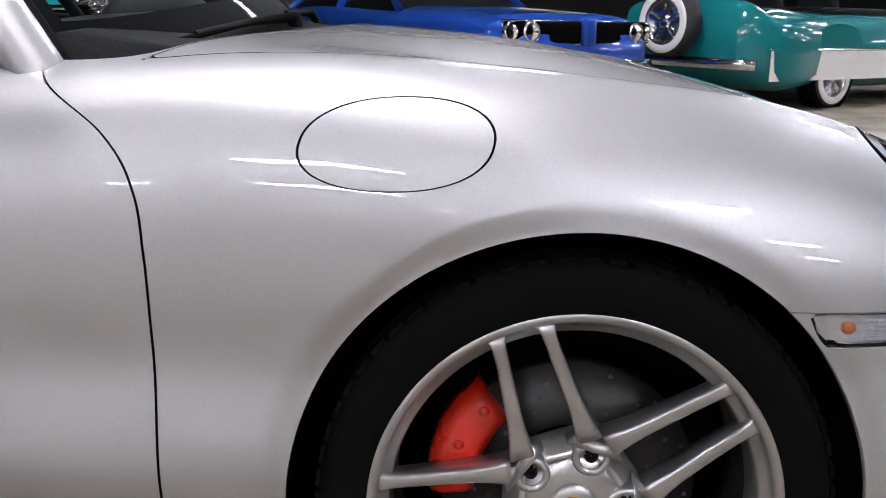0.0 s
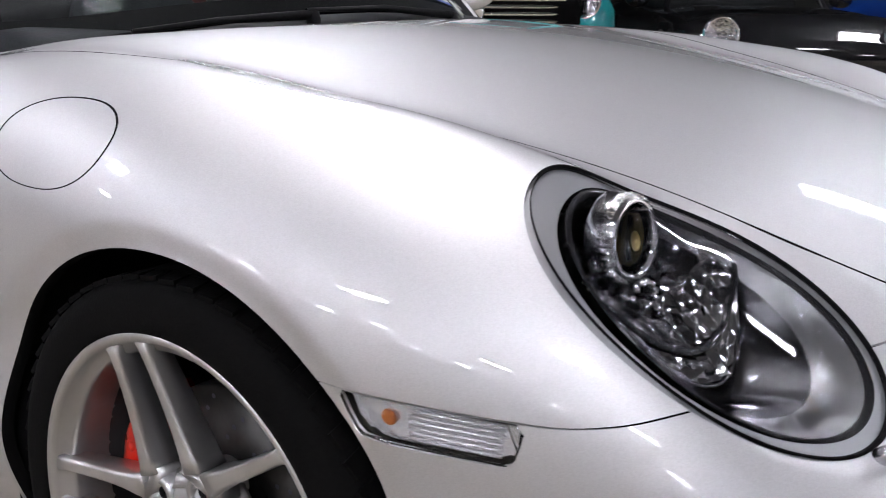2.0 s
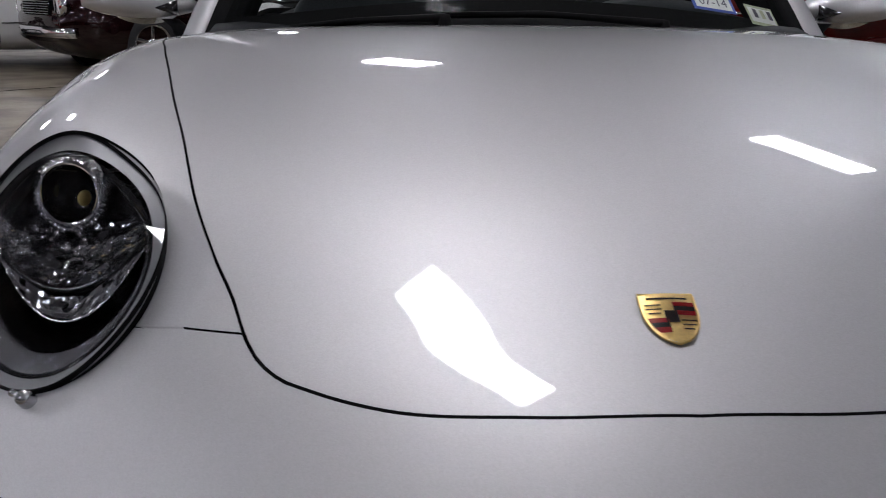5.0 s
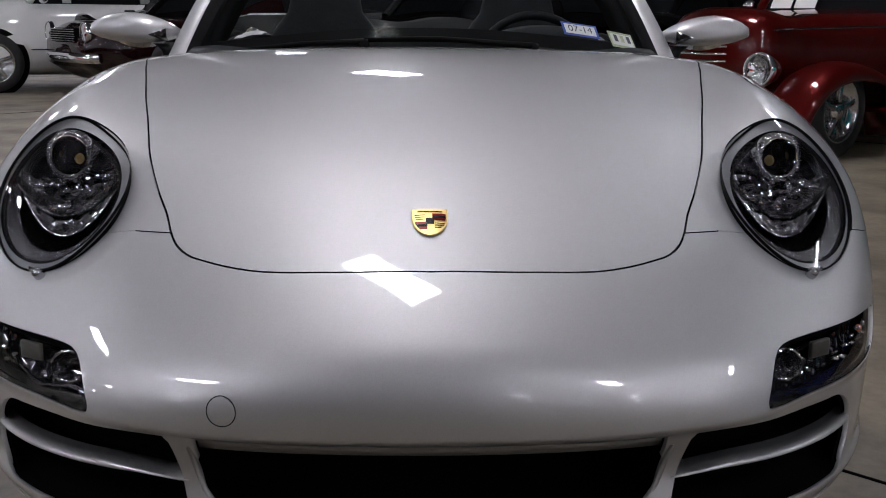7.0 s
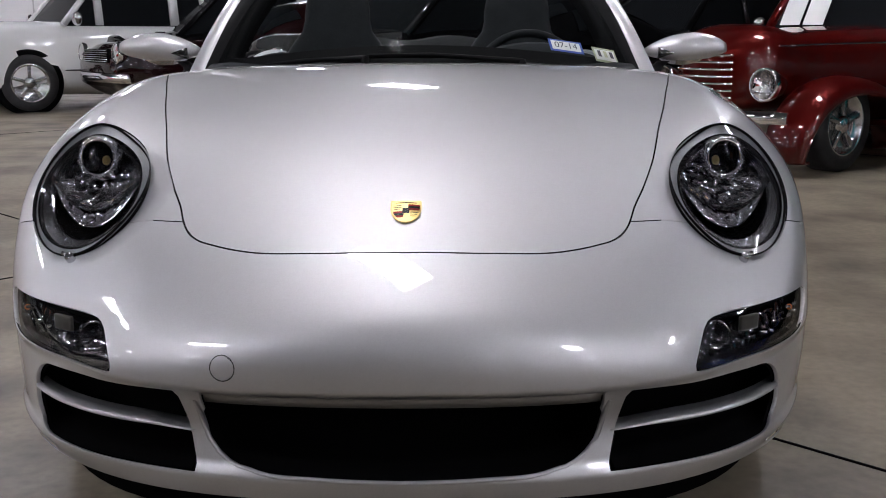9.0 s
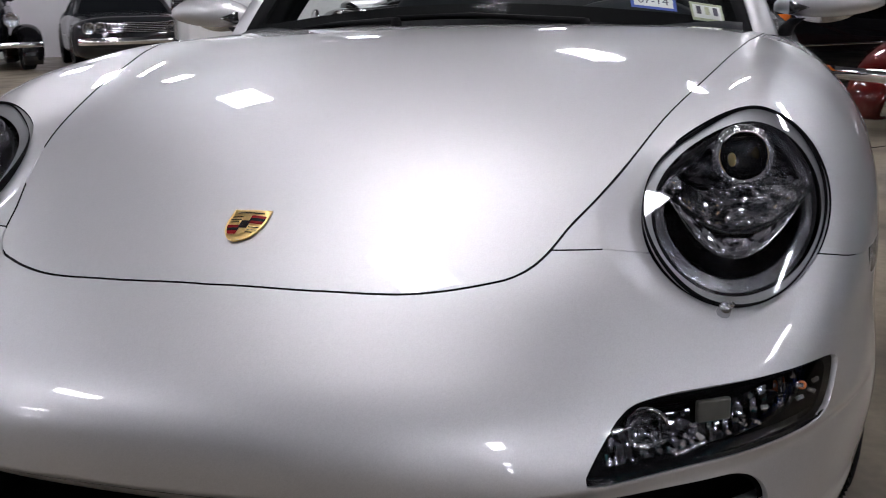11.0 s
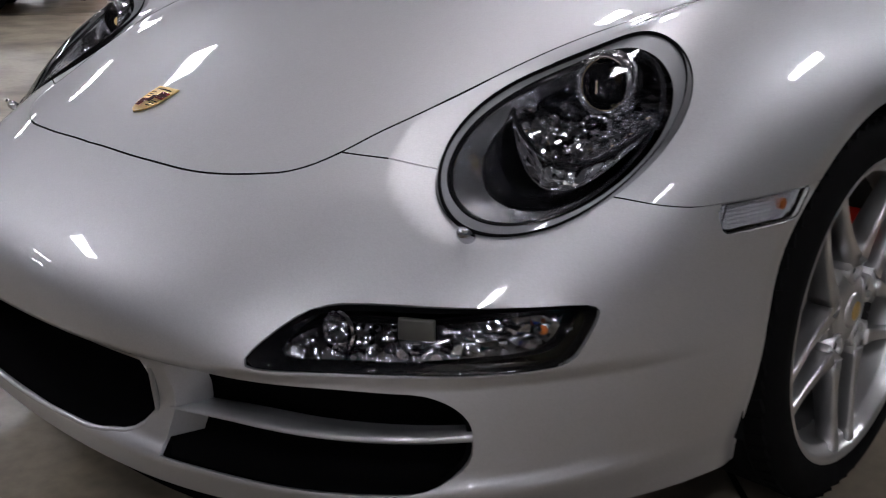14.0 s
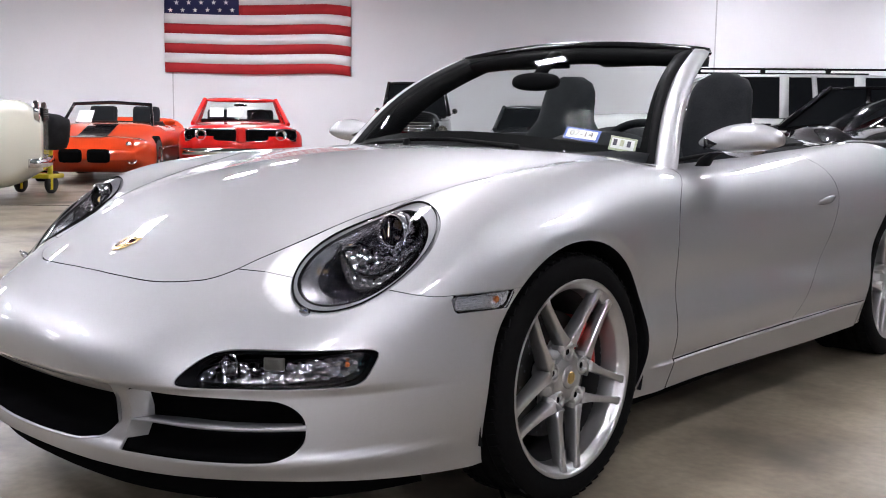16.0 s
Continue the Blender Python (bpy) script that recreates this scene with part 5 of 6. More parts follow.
ball(bm, Matrix.Translation(hub) @ tilt @ Matrix.Diagonal((0.07, 0.06, 0.025, 1)))
part("wheel_boss", bm, LEATHER, steer)
bm = bmesh.new()
box(bm, 1.36, 1.55, 0.04, pose(0, 1.30, 0.30))
box(bm, 1.36, 0.04, 0.55, pose(0, 2.05, 0.56))
for s in (-1, 1):
    box(bm, 0.05, 1.5, 0.50, pose(0.69 * s, 1.3, 0.55))
part("cabin_tub", bm, LEATHER, car, flat=True)
bm = bmesh.new()
for s in (-1, 1):
    box(bm, 0.44, 0.22, 0.30, pose(0.33 * s, 1.92, 0.68, -14), 0.06)
part("rear_seats", bm, LEATHER, car, "charcoal leather rear seat backs")
bm = bmesh.new()
rings = []
for y in np.linspace(1.70, 2.46, 15):
    k = min(1.0, (y - 1.70) / 0.22)
    k2 = 1 - max(0, (y - 2.15) / 0.31) ** 2 * 0.5
    w = 0.70 - 0.25 * max(0, (y - 2.0) / 0.46) ** 2
    rings.append([Vector((w * x, y, 0.845 + (0.085 * k + 0.02) * (1 - abs(x) ** 3.0) * k2 + (0.012 * math.sin(11 * x + 3 * y)) * (1 - x * x))) for x in np.linspace(-1, 1, 31)])
inner = [[Vector((p.x, p.y, 0.70)) for p in r] for r in rings]
loft(bm, [a + b[::-1] for a, b in zip(rings, inner)])
part("folded_roof", bm, CLOTH, car, "black canvas roof folded behind the seats")
bm = bmesh.new()
tube(bm, [Vector((0.705 * math.cos(a), 1.78 + 0.62 * math.sin(a), 0.862)) for a in np.linspace(0, math.pi, 30)], 0.008, 6)
part("roof_cover_edge", bm, GLOSS_BLACK, car)
# ---- the hall ----
def hall_pose(u, v, z=0.0, turn=0.0):
    p = UX * u + VX * v
    return pose(p.x, p.y, z, 0, 0, HALL_TURN + turn)


bm = bmesh.new()
box(bm, 62, 60, 0.2, hall_pose(10.5, 0, -0.1))
tagged(part("floor", bm, CONCRETE, flat=True), "stained sealed concrete floor", "floor", kind="structure")
for u, v, lu, lv in ((1.5, 0.70, 50, 0.010), (1.5, -5.4, 50, 0.010), (1.5, 6.8, 50, 0.010), (-2.2, 0, 0.010, 60), (-8.3, 0, 0.010, 60), (3.9, 0, 0.010, 60)):
    bm = bmesh.new()
    box(bm, lu, lv, 0.003, hall_pose(0, 0, 0.0012, 8.9) @ pose(u, v - 0.27, 0))
    tagged(part("floor_joint", bm, DARK, flat=True), "dark saw-cut joint in the concrete floor", "floor joint", kind="structure")
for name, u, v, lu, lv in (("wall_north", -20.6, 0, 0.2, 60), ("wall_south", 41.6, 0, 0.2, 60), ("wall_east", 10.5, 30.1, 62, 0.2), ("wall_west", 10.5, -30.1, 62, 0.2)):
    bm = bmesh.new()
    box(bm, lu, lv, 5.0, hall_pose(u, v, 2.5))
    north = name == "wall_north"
    tagged(part(name, bm, WALL if north else FAR_WALL, flat=True), "plain white painted wall" if north else "plain block wall, its colour darkened to dim the hall", "wall", kind="structure")
bm = bmesh.new()
box(bm, 62.4, 60.4, 0.2, hall_pose(10.5, 0, 5.1))
tagged(part("ceiling", bm, ROOF, flat=True), "dark steel ceiling", "ceiling", kind="structure")


def ceiling_light():
    t = thing("ceiling_light", "white rectangular ceiling light with a glowing diffuser", "ceiling light", "ceiling lights in rows")
    bm = bmesh.new()
    box(bm, 1.22, 0.48, 0.06, pose(0, 0, 0.03), 0.01)
    part("housing", bm, FIXTURE, t)
    bm = bmesh.new()
    box(bm, 1.16, 0.42, 0.016, pose(0, 0, -0.006), 0.004)
    part("diffuser", bm, TUBE, t)
    for x in (-0.5, 0.5):
        part("hanger", tube(bmesh.new(), [(x, 0, 0.05), (x, 0, 0.4)], 0.004, 6), FIXTURE, t)
    return t


first = ceiling_light()
# the lights at u -17.2 are added only to brighten the flag wall
spots = [(u, v) for u in (-17.2, -13.3, -6.9, -0.8, 5.4, 11.5, 17.7, 23.9, 30.1, 36.3) for v in (-15, -10, -5, 0.2, 5.1) if not (u < -8 and v > 5) and (u, v) != (-17.2, 0.2) and not (u > 0 and v < -6) and (u, v) != (5.4, -5)] + [(-17.2, 5.1), (-17.2, 10)] + [(u, v) for u in (17.7, 23.9, 30.1, 36.3) for v in (-10, 10)]
for k, (u, v) in enumerate(spots):
    if k == 0:
        first.matrix_basis = hall_pose(u - 0.13 * v, v, 4.6)
    else:
        made = copy_thing(first, hall_pose(u - 0.13 * v, v, 4.6))
        # lamp over the hood, set weaker only to soften its highlight
        if (u, v) == (-0.8, 0.2):
            for o in made.children:
                if o.name.startswith("diffuser"):
                    o.data = o.data.copy()
                    o.data.materials[0] = DIM_TUBE
            tagged(made, "white rectangular ceiling light, dimmed to soften the hood's highlight")


# ---- flag on the far wall ----
FLAG_RED = shader("flag_red", (0.42, 0.014, 0.02), 0.8, stain=0.15, stain_size=2, grain=0.15, grain_size=300)
FLAG_WHITE = shader("flag_white", (0.78, 0.77, 0.78), 0.8, stain=0.08)
FLAG_BLUE = shader("flag_blue", (0.02, 0.025, 0.10), 0.8, stain=0.15)


def flag_piece(name, mat, v0, v1, z0, z1, out, parent):
    """A strip of hanging cloth; v along the wall, out from it."""
    bm = bmesh.new()
    rows = []
    for z in (z0, z1):
        rows.append([Vector((out + 0.014 * math.sin(2.1 * v + 0.4), v, z + 0.02 * math.sin(1.3 * v) - 0.07 * max(0, (v + 4.4) / 0.77) ** 2)) for v in np.linspace(v0, v1, 24)])
    loft(bm, [[a, b, b - Vector((0.006, 0, 0)), a - Vector((0.006, 0, 0))] for a, b in zip(*rows)])
    return part(name, bm, mat, parent)


flag = thing("flag", "large striped red, white and blue cloth flag hung on the wall", "flag", at=hall_pose(-20.46, 0, 0))
STRIPE = 0.2265
for k in range(13):
    left = -8.06 if k < 6 else -6.27
    flag_piece("stripe", FLAG_RED if k % 2 == 0 else FLAG_WHITE, left, -3.63, 2.06 + STRIPE * k, 2.06 + STRIPE * (k + 1), 0.03, flag)
canton = flag_piece("canton", FLAG_BLUE, -8.05, -6.268, 2.06 + STRIPE * 6, 2.06 + STRIPE * 13, 0.032, flag)
star_bm = bmesh.new()
tips = [star_bm.verts.new((0.0, 0.062 * (1 if k % 2 == 0 else 0.4) * math.sin(k * math.pi / 5), 0.062 * (1 if k % 2 == 0 else 0.4) * math.cos(k * math.pi / 5))) for k in range(10)]
mid = star_bm.verts.new((0.004, 0, 0))
for k in range(10):
    star_bm.faces.new((mid, tips[k], tips[(k + 1) % 10]))
star_me = bpy.data.meshes.new("star")
star_bm.to_mesh(star_me)
star_bm.free()
star_me.materials.append(FLAG_WHITE)
for r in range(9):
    for c in range(6 if r % 2 == 0 else 5):
        star = new("star", star_me)
        star.parent = canton
        star.location = (0.05, -8.05 + 1.78 * (c + (0.5 if r % 2 == 0 else 1.0)) / 6, 2.06 + STRIPE * 6 + 1.585 * (r + 0.5) / 9)
for v in (-20, -7.9, 4.67, 17.3):
    bm = bmesh.new()
    box(bm, 0.012, 0.03, 5.0, hall_pose(-20.495, v, 2.5))
    tagged(part("trim", bm, shader("wall_joint", (0.5, 0.49, 0.5), 0.7), flat=True), "vertical joint in the white wall", "wall joint", kind="structure")


# ---- the other cars in the hall ----
ROAD_TYRE = shader("old_tyre", (0.016, 0.016, 0.017), 0.75, stain=0.3, stain_size=12)
CAR_GLASS = shader("tinted_car_glass", (0.008, 0.009, 0.010), 0.12, 0.0, spec=0.06)
WHITEWALL = shader("whitewall_rubber", (0.72, 0.71, 0.68), 0.6, stain=0.2)
HUB_STEEL = shader("polished_steel", (0.55, 0.55, 0.56), 0.2, 1.0, grain=0.2)


def gloss(name, colour, metal=0.0):
    m = flake_paint(name, colour, 0.35, metal, 0.12)
    m.node_tree.nodes["Principled BSDF"].inputs["Specular IOR Level"].default_value = 0.05
    return m


ORANGE_RED, ORANGE = gloss("orange_red_paint", (0.62, 0.055, 0.012)), gloss("orange_paint", (0.70, 0.14, 0.015))
RED, MAROON = gloss("red_paint", (0.58, 0.012, 0.010)), gloss("dark_red_paint", (0.009, 0.0015, 0.002), 0.2)
CANDY = gloss("candy_red_paint", (0.075, 0.004, 0.003), 0.5)
CAR_BLACK, CAR_WHITE = gloss("black_car_paint", (0.004, 0.004, 0.0045)), gloss("white_car_paint", (0.70, 0.70, 0.69))
TEAL, BLUE = gloss("teal_paint", (0.008, 0.16, 0.17)), gloss("blue_paint", (0.012, 0.055, 0.30), 0.2)
CREAM, DARK_GREY = gloss("cream_paint", (0.62, 0.60, 0.50)), gloss("charcoal_paint", (0.018, 0.019, 0.021), 0.1)
YELLOW = gloss("yellow_paint", (0.62, 0.50, 0.03))


def plain_wheel(parent, x, y, r, width, white=False, hub=HUB_STEEL, spokes=5):
    side = 1 if x > 0 else -1
    m = pose(x, y, r, 0, 0, 0 if side > 0 else 180)
    t = part("wheel", lathe(bmesh.new(), [(r * 0.62, 0.0), (r * 0.66, 0.012), (r * 0.78, 0.016), (r * 0.92, 0.006), (r, -0.02), (r, -width + 0.02), (r * 0.9, -width), (r * 0.6, -width)], 40), ROAD_TYRE, parent)
    t.matrix_basis = m
    if white:
        part("whitewall", lathe(bmesh.new(), [(r * 0.66, 0.0135), (r * 0.78, 0.018), (r * 0.88, 0.0125), (r * 0.885, 0.009)], 40), WHITEWALL, t)
    part("rim", lathe(bmesh.new(), [(r * 0.66, 0.010), (r * 0.64, 0.014), (r * 0.60, 0.006), (r * 0.56, -0.03), (r * 0.3, -0.035), (r * 0.05, -0.035)], 36), hub, t)
    part("hub_cap", lathe(bmesh.new(), [(0.0005, 0.012), (r * 0.12, 0.008), (r * 0.2, -0.008), (r * 0.22, -0.03)], 24), hub, t)
    for k in range(spokes):
        bm = bmesh.new()
        box(bm, 0.02, r * 0.12, r * 0.42, pose(0, 0, 0, 72 * k) @ pose(-0.012, 0, r * 0.38), 0.006)
        part("spoke", bm, hub, t)
    return t


def section(w, zt, zb, n=26, round_top=0.5, round_low=0.35, crown=0.0):
    """One cross-section of a body, x against z."""
    out = []
    zm, h = (zt + zb) / 2, (zt - zb) / 2
    for a in np.linspace(0, 2 * math.pi, n, endpoint=False):
        c, s = math.cos(a), math.sin(a)
        p = round_top if s > 0 else round_low
        x = w * math.copysign(abs(c) ** p, c)
        out.append((x, zm + h * math.copysign(abs(s) ** p, s) + (crown * (1 - (x / max(w, 1e-3)) ** 2) if s > 0 else 0)))
    return out


def body_loft(top, wide, low, y0, y1, n=34, **kw):
    bm = bmesh.new()
    rings = []
    for k in range(n):
        t = (1 - math.cos(math.pi * k / (n - 1))) / 2
        y = y0 + (y1 - y0) * t
        rings.append([Vector((x, y, z)) for x, z in section(float(wide(y)), float(top(y)), float(low(y)), **kw)])
    loft(bm, rings)
    bmesh.ops.recalc_face_normals(bm, faces=bm.faces)
    return bm


def round_lamp(parent, x, y, z, r, ahead=(0, -1, 0.05), rim=None, name="headlight"):
    f = facing(Vector((x, y, z)), Vector(ahead).normalized())
    h = part(name, lathe(bmesh.new(), [(r * 1.12, -0.04), (r * 1.15, 0.0), (r * 1.08, 0.012), (r, 0.010), (r * 0.97, 0.0)], 28, f), rim or CHROME, parent)
    part("reflector", lathe(bmesh.new(), [(r * 0.97, 0.0), (r * 0.7, -0.02), (r * 0.2, -0.035), (0.001, -0.036)], 24, f), FACET, h)
    part("lens", lathe(bmesh.new(), [(r * 0.97, 0.004), (r * 0.6, 0.016), (0.001, 0.022)], 24, f), LENS, h).visible_shadow = False
    return h


def chrome_bar(parent, points, r=0.03, name="bumper", mat=None):
    return part(name, tube(bmesh.new(), points, r, 10), mat or CHROME, parent)


# black ring on the uncut body, painted shade for a wheel opening
def arch_shade(parent, x, y, r):
    s = 1 if x > 0 else -1
    return part("arch_shade_ring", lathe(bmesh.new(), [(r * 0.80, 0.0), (r, 0.0), (r * 1.01, -0.004), (r, -0.20)], 36, pose(x, y, r / 1.13, 0, 0, 0 if s > 0 else 180)), DARK, parent)


def cabin(parent, paint, y0, y1, y2, y3, w0, w1, z0, z1, glass=None):
    """A closed cabin: screen base y0, roof y1 to y2, rear window foot y3."""
    bm = bmesh.new()
    k = 0.97
    loft(bm, [[Vector((w0 * k, y0, z0 - 0.04)), Vector((w0 * k, y3, z0 - 0.04)), Vector((-w0 * k, y3, z0 - 0.04)), Vector((-w0 * k, y0, z0 - 0.04))],
              [Vector((w1 * k, y1, z1 - 0.02)), Vector((w1 * k, y2, z1 - 0.02)), Vector((-w1 * k, y2, z1 - 0.02)), Vector((-w1 * k, y1, z1 - 0.02))]])
    bmesh.ops.recalc_face_normals(bm, faces=bm.faces)
    g = part("cabin_glass", bm, glass or CAR_GLASS, parent, "dark car windows", flat=True)
    roof = bmesh.new()
    rings = []
    for t in np.linspace(0, 1, 9):
        y = y1 - 0.03 + (y2 - y1 + 0.06) * t
        rings.append([Vector((x, y, z)) for x, z in section(w1 * (0.99 - 0.05 * (2 * t - 1) ** 4), z1 + 0.04 * math.sin(math.pi * t) ** 0.6, z1 - 0.05, 20, 0.6, 0.6)])
    loft(roof, rings)
    part("roof", roof, paint, parent)
    for s in (-1, 1):
        for a, b in (((w0, y0, z0 - 0.03), (w1, y1, z1)), ((w0, y3, z0 - 0.03), (w1, y2, z1)), ((w0, (y1 + y2) / 2 + 0.1, z0 - 0.03), (w1, (y1 + y2) / 2 + 0.05, z1))):
            part("roof_pillar", tube(bmesh.new(), [Vector((a[0] * s, a[1], a[2])), Vector((b[0] * s, b[1], b[2]))], [0.045, 0.035], 8), paint, parent)
    return g


def dome_cabin(parent, paint, y0, y1, y2, y3, w, z0, z1):
    """A rounded closed cabin with its windows set a little proud."""
    rise = knots([(y0, 0.0), ((y0 + y1) / 2, 0.62), (y1, 0.92), ((y1 + y2) / 2, 1.0), (y2, 0.90), ((y2 + y3) / 2, 0.55), (y3, 0.0)])

    def at(y, a, k=1.0):
        h = (z1 - z0) * max(0.0, float(rise(y)))
        c, q = math.cos(a), math.sin(a)
        return Vector((k * w * math.copysign(abs(c) ** 0.62, c) * (1 - 0.20 * q * h / (z1 - z0)), y, z0 - 0.03 + k * h * abs(q) ** 0.75))

    def sheet(ya, yb, a0, a1, k):
        return loft(bmesh.new(), [[at(y, a, k) for a in np.linspace(a0, a1, 15)] for y in np.linspace(ya, yb, 13)], closed=False)

    shell = part("cabin", sheet(y0, y3, 0.0, math.pi, 1.0), paint, parent)
    part("windscreen", sheet(y0 + 0.12, y1 - 0.03, 0.55, math.pi - 0.55, 1.012), CAR_GLASS, shell)
    part("rear_window", sheet(y2 + 0.08, y3 - 0.30, 0.8, math.pi - 0.8, 1.012), CAR_GLASS, shell)
    for a0, a1 in ((0.16, 0.58), (math.pi - 0.58, math.pi - 0.16)):
        part("side_window", sheet(y1 + 0.02, y2 + 0.05, a0, a1, 1.012), CAR_GLASS, shell)
    return shell


def paper(parent, x, y, z, w, h, tilt):
    bm = bmesh.new()
    box(bm, w, 0.004, h, pose(x, y, z, tilt))
    return part("price_sheet", bm, PAPER, parent, "white paper sheet", flat=True)


def saloon(name, label, paint, at, L=4.6, W=0.92, belt=0.92, nose=0.74, tail=0.86, roof=1.34, wheel_r=0.33, front=0.95, base=2.85, white=False, open_top=False, closed=True,
           lamps="double", grille="wide", stripe=None, cab=(1.35, 2.0, 3.0, 3.7), clear_glass=False, dome=False, top_width=0.66, sheets=()):
    """A closed or open car, its front axle at y = 0 and its nose towards -y."""
    t = thing(name, label, "car", "cars parked round the hall", at=at)
    y0, y1 = -front, L - front
    top = knots([(y0, nose - 0.14), (y0 + 0.12, nose - 0.02), (y0 + 0.5, nose + 0.04), (cab[0] - front, belt), (cab[3] - front, belt), (y1 - 0.35, tail), (y1 - 0.04, tail - 0.06), (y1, tail - 0.2)])
    wide = knots([(y0, W * 0.80), (y0 + 0.15, W * 0.94), (0.0, W), (base * 0.5, W * 0.985), (base, W), (y1 - 0.15, W * 0.94), (y1, W * 0.80)])
    low = knots([(y0, 0.36), (y0 + 0.2, 0.24), (0.3, 0.19), (base, 0.19), (y1 - 0.2, 0.28), (y1, 0.42)])
    part("body", body_loft(top, wide, low, y0, y1, round_top=0.42, round_low=0.42, crown=0.03), paint, t)
    for x in (-1, 1):
        for y in (0.0, base):
            arch_shade(t, x * (float(wide(y)) + 0.004), y, wheel_r * 1.13)
            plain_wheel(t, x * (W + 0.012), y, wheel_r, 0.22, white)
    c = [v - front for v in cab]
    if not open_top:
        if dome:
            dome_cabin(t, paint, c[0], c[1], c[2], c[3], W * 0.84, belt, roof)
        else:
            shell = cabin(t, paint, c[0], c[1], c[2], c[3], W * 0.86, W * top_width, belt, roof, GLASS if clear_glass else None)
            shell.visible_shadow = not clear_glass
        if clear_glass:
            bm = bmesh.new()
            box(bm, W * 1.45, 0.30, 0.10, pose(0, c[0] + 0.42, belt + 0.01), 0.03)
            part("dashboard", bm, BLACK, t)
            part("steering_wheel", tube(bmesh.new(), [(0.36 + 0.18 * math.cos(a), c[0] + 0.68 - 0.05 * math.sin(a), belt + 0.06 + 0.17 * math.sin(a)) for a in np.linspace(0, 2 * math.pi, 20, endpoint=False)], 0.014, 6, True), BLACK, t)
            for x in (-0.36, 0.36):
                bm = bmesh.new()
                box(bm, 0.50, 0.16, 0.44, pose(x, c[1] + 0.55, belt + 0.02, -12), 0.07)
                part("seat_back", bm, LEATHER, t)
            part("inner_mirror", ball(bmesh.new(), Matrix.Translation((0, c[1] - 0.02, roof - 0.10)) @ Matrix.Diagonal((0.12, 0.02, 0.035, 1))), BLACK, t)
    else:
        bm = bmesh.new()
        loft(bm, [[Vector((x, c[0] + 0.12 * abs(x) , belt - 0.02)), Vector((x * 0.86, c[0] + 0.48 + 0.1 * abs(x), roof))] for x in np.linspace(-W * 0.78, W * 0.78, 9)], closed=False)
        part("windscreen", bm, GLASS, t).visible_shadow = False
        part("windscreen_frame", tube(bmesh.new(), [Vector((-W * 0.8, c[0] + 0.08, belt - 0.04)), Vector((-W * 0.68, c[0] + 0.56, roof)), Vector((0, c[0] + 0.48, roof + 0.03)), Vector((W * 0.68, c[0] + 0.56, roof)), Vector((W * 0.8, c[0] + 0.08, belt - 0.04))], 0.03, 8), GLOSS_BLACK, t)
        bm = bmesh.new()
        box(bm, W * 1.4, 1.3, 0.10, pose(0, c[0] + 1.25, belt + 0.02), 0.04)
        part("cockpit", bm, BLACK, t)
        for x in (-0.36, 0.36):
            bm = bmesh.new()
            box(bm, 0.46, 0.16, 0.5, pose(x, c[0] + 1.5, belt + 0.08, -14), 0.07)
            part("seat_back", bm, LEATHER, t)
        for x in (-1, 1):
            part("door_mirror", ball(bmesh.new(), Matrix.Translation((x * W * 1.04, c[0] + 0.35, belt + 0.06)) @ Matrix.Diagonal((0.10, 0.06, 0.06, 1))), paint, t)
    for x in sheets:
        lean = -math.degrees(math.atan2(max(0.2, c[1] - c[0]), roof - belt))
        paper(t, x, c[0] + 0.40 * max(0.2, c[1] - c[0]) + 0.02, belt + 0.42 * (roof - belt), 0.24, 0.30, lean)
    yn = y0 + 0.03
    zl = nose - 0.10
    if lamps == "double":
        for x in (-1, 1):
            for d in ((0.66, 0.84) if grille == "split" else (0.60, 0.79)):
                round_lamp(t, x * W * d, yn - 0.03 + (0.05 if d > 0.8 else 0.0), zl, 0.078)
    elif lamps == "single":
        for x in (-1, 1):
            round_lamp(t, x * W * 0.74, yn - 0.01, zl + 0.03, 0.11)
    elif lamps == "swept":
        for x in (-1, 1):
            pod = part("headlight", ball(bmesh.new(), Matrix.Translation((x * W * 0.70, yn + 0.24, zl + 0.055)) @ pose(0, 0, 0, 16, 0, -32 * x) @ Matrix.Diagonal((0.115, 0.22, 0.075, 1))), GLOSS_BLACK, t, "dark swept-back headlight")
            for d in (0.0, 0.11):
                part("reflector", ball(bmesh.new(), Matrix.Translation((x * (W * 0.68 + 0.5 * d), yn + 0.09 + d, zl + 0.055 + 0.25 * d)) @ Matrix.Scale(0.048, 4), 12, 8), CHROME, pod)
            round_lamp(t, x * W * 0.74, yn + 0.02, zl - 0.16, 0.06)
    if grille == "wide":
        bm = bmesh.new()
        box(bm, W * 1.02, 0.06, 0.16, pose(0, yn - 0.02, zl), 0.02)
        part("grille", bm, DARK, t)
        for k in range(6):
            bm = bmesh.new()
            box(bm, W * 1.0, 0.012, 0.010, pose(0, yn - 0.055, zl - 0.065 + 0.026 * k), 0.003)
            part("grille_bar", bm, DULL_CHROME, t)
    elif grille == "split":
        for x in (-1, 1):
            bm = bmesh.new()
            box(bm, W * 0.84, 0.06, 0.19, pose(x * W * 0.50, yn + 0.005, zl - 0.005, 0, 0, 6 * x), 0.03)
            g = part("grille", bm, DARK, t)
            part("grille_frame", tube(bmesh.new(), [Vector((x * W * 0.50 + a * W * 0.42, yn - 0.03 + 0.05 * (a * x + 1), zl - 0.005 + b * 0.098)) for a, b in ((-1, -1), (1, -1), (1, 1), (-1, 1))], 0.009, 6, True), CHROME, g)
        bm = bmesh.new()
        box(bm, 0.15, 0.10, 0.26, pose(0, yn - 0.05, zl), 0.04)
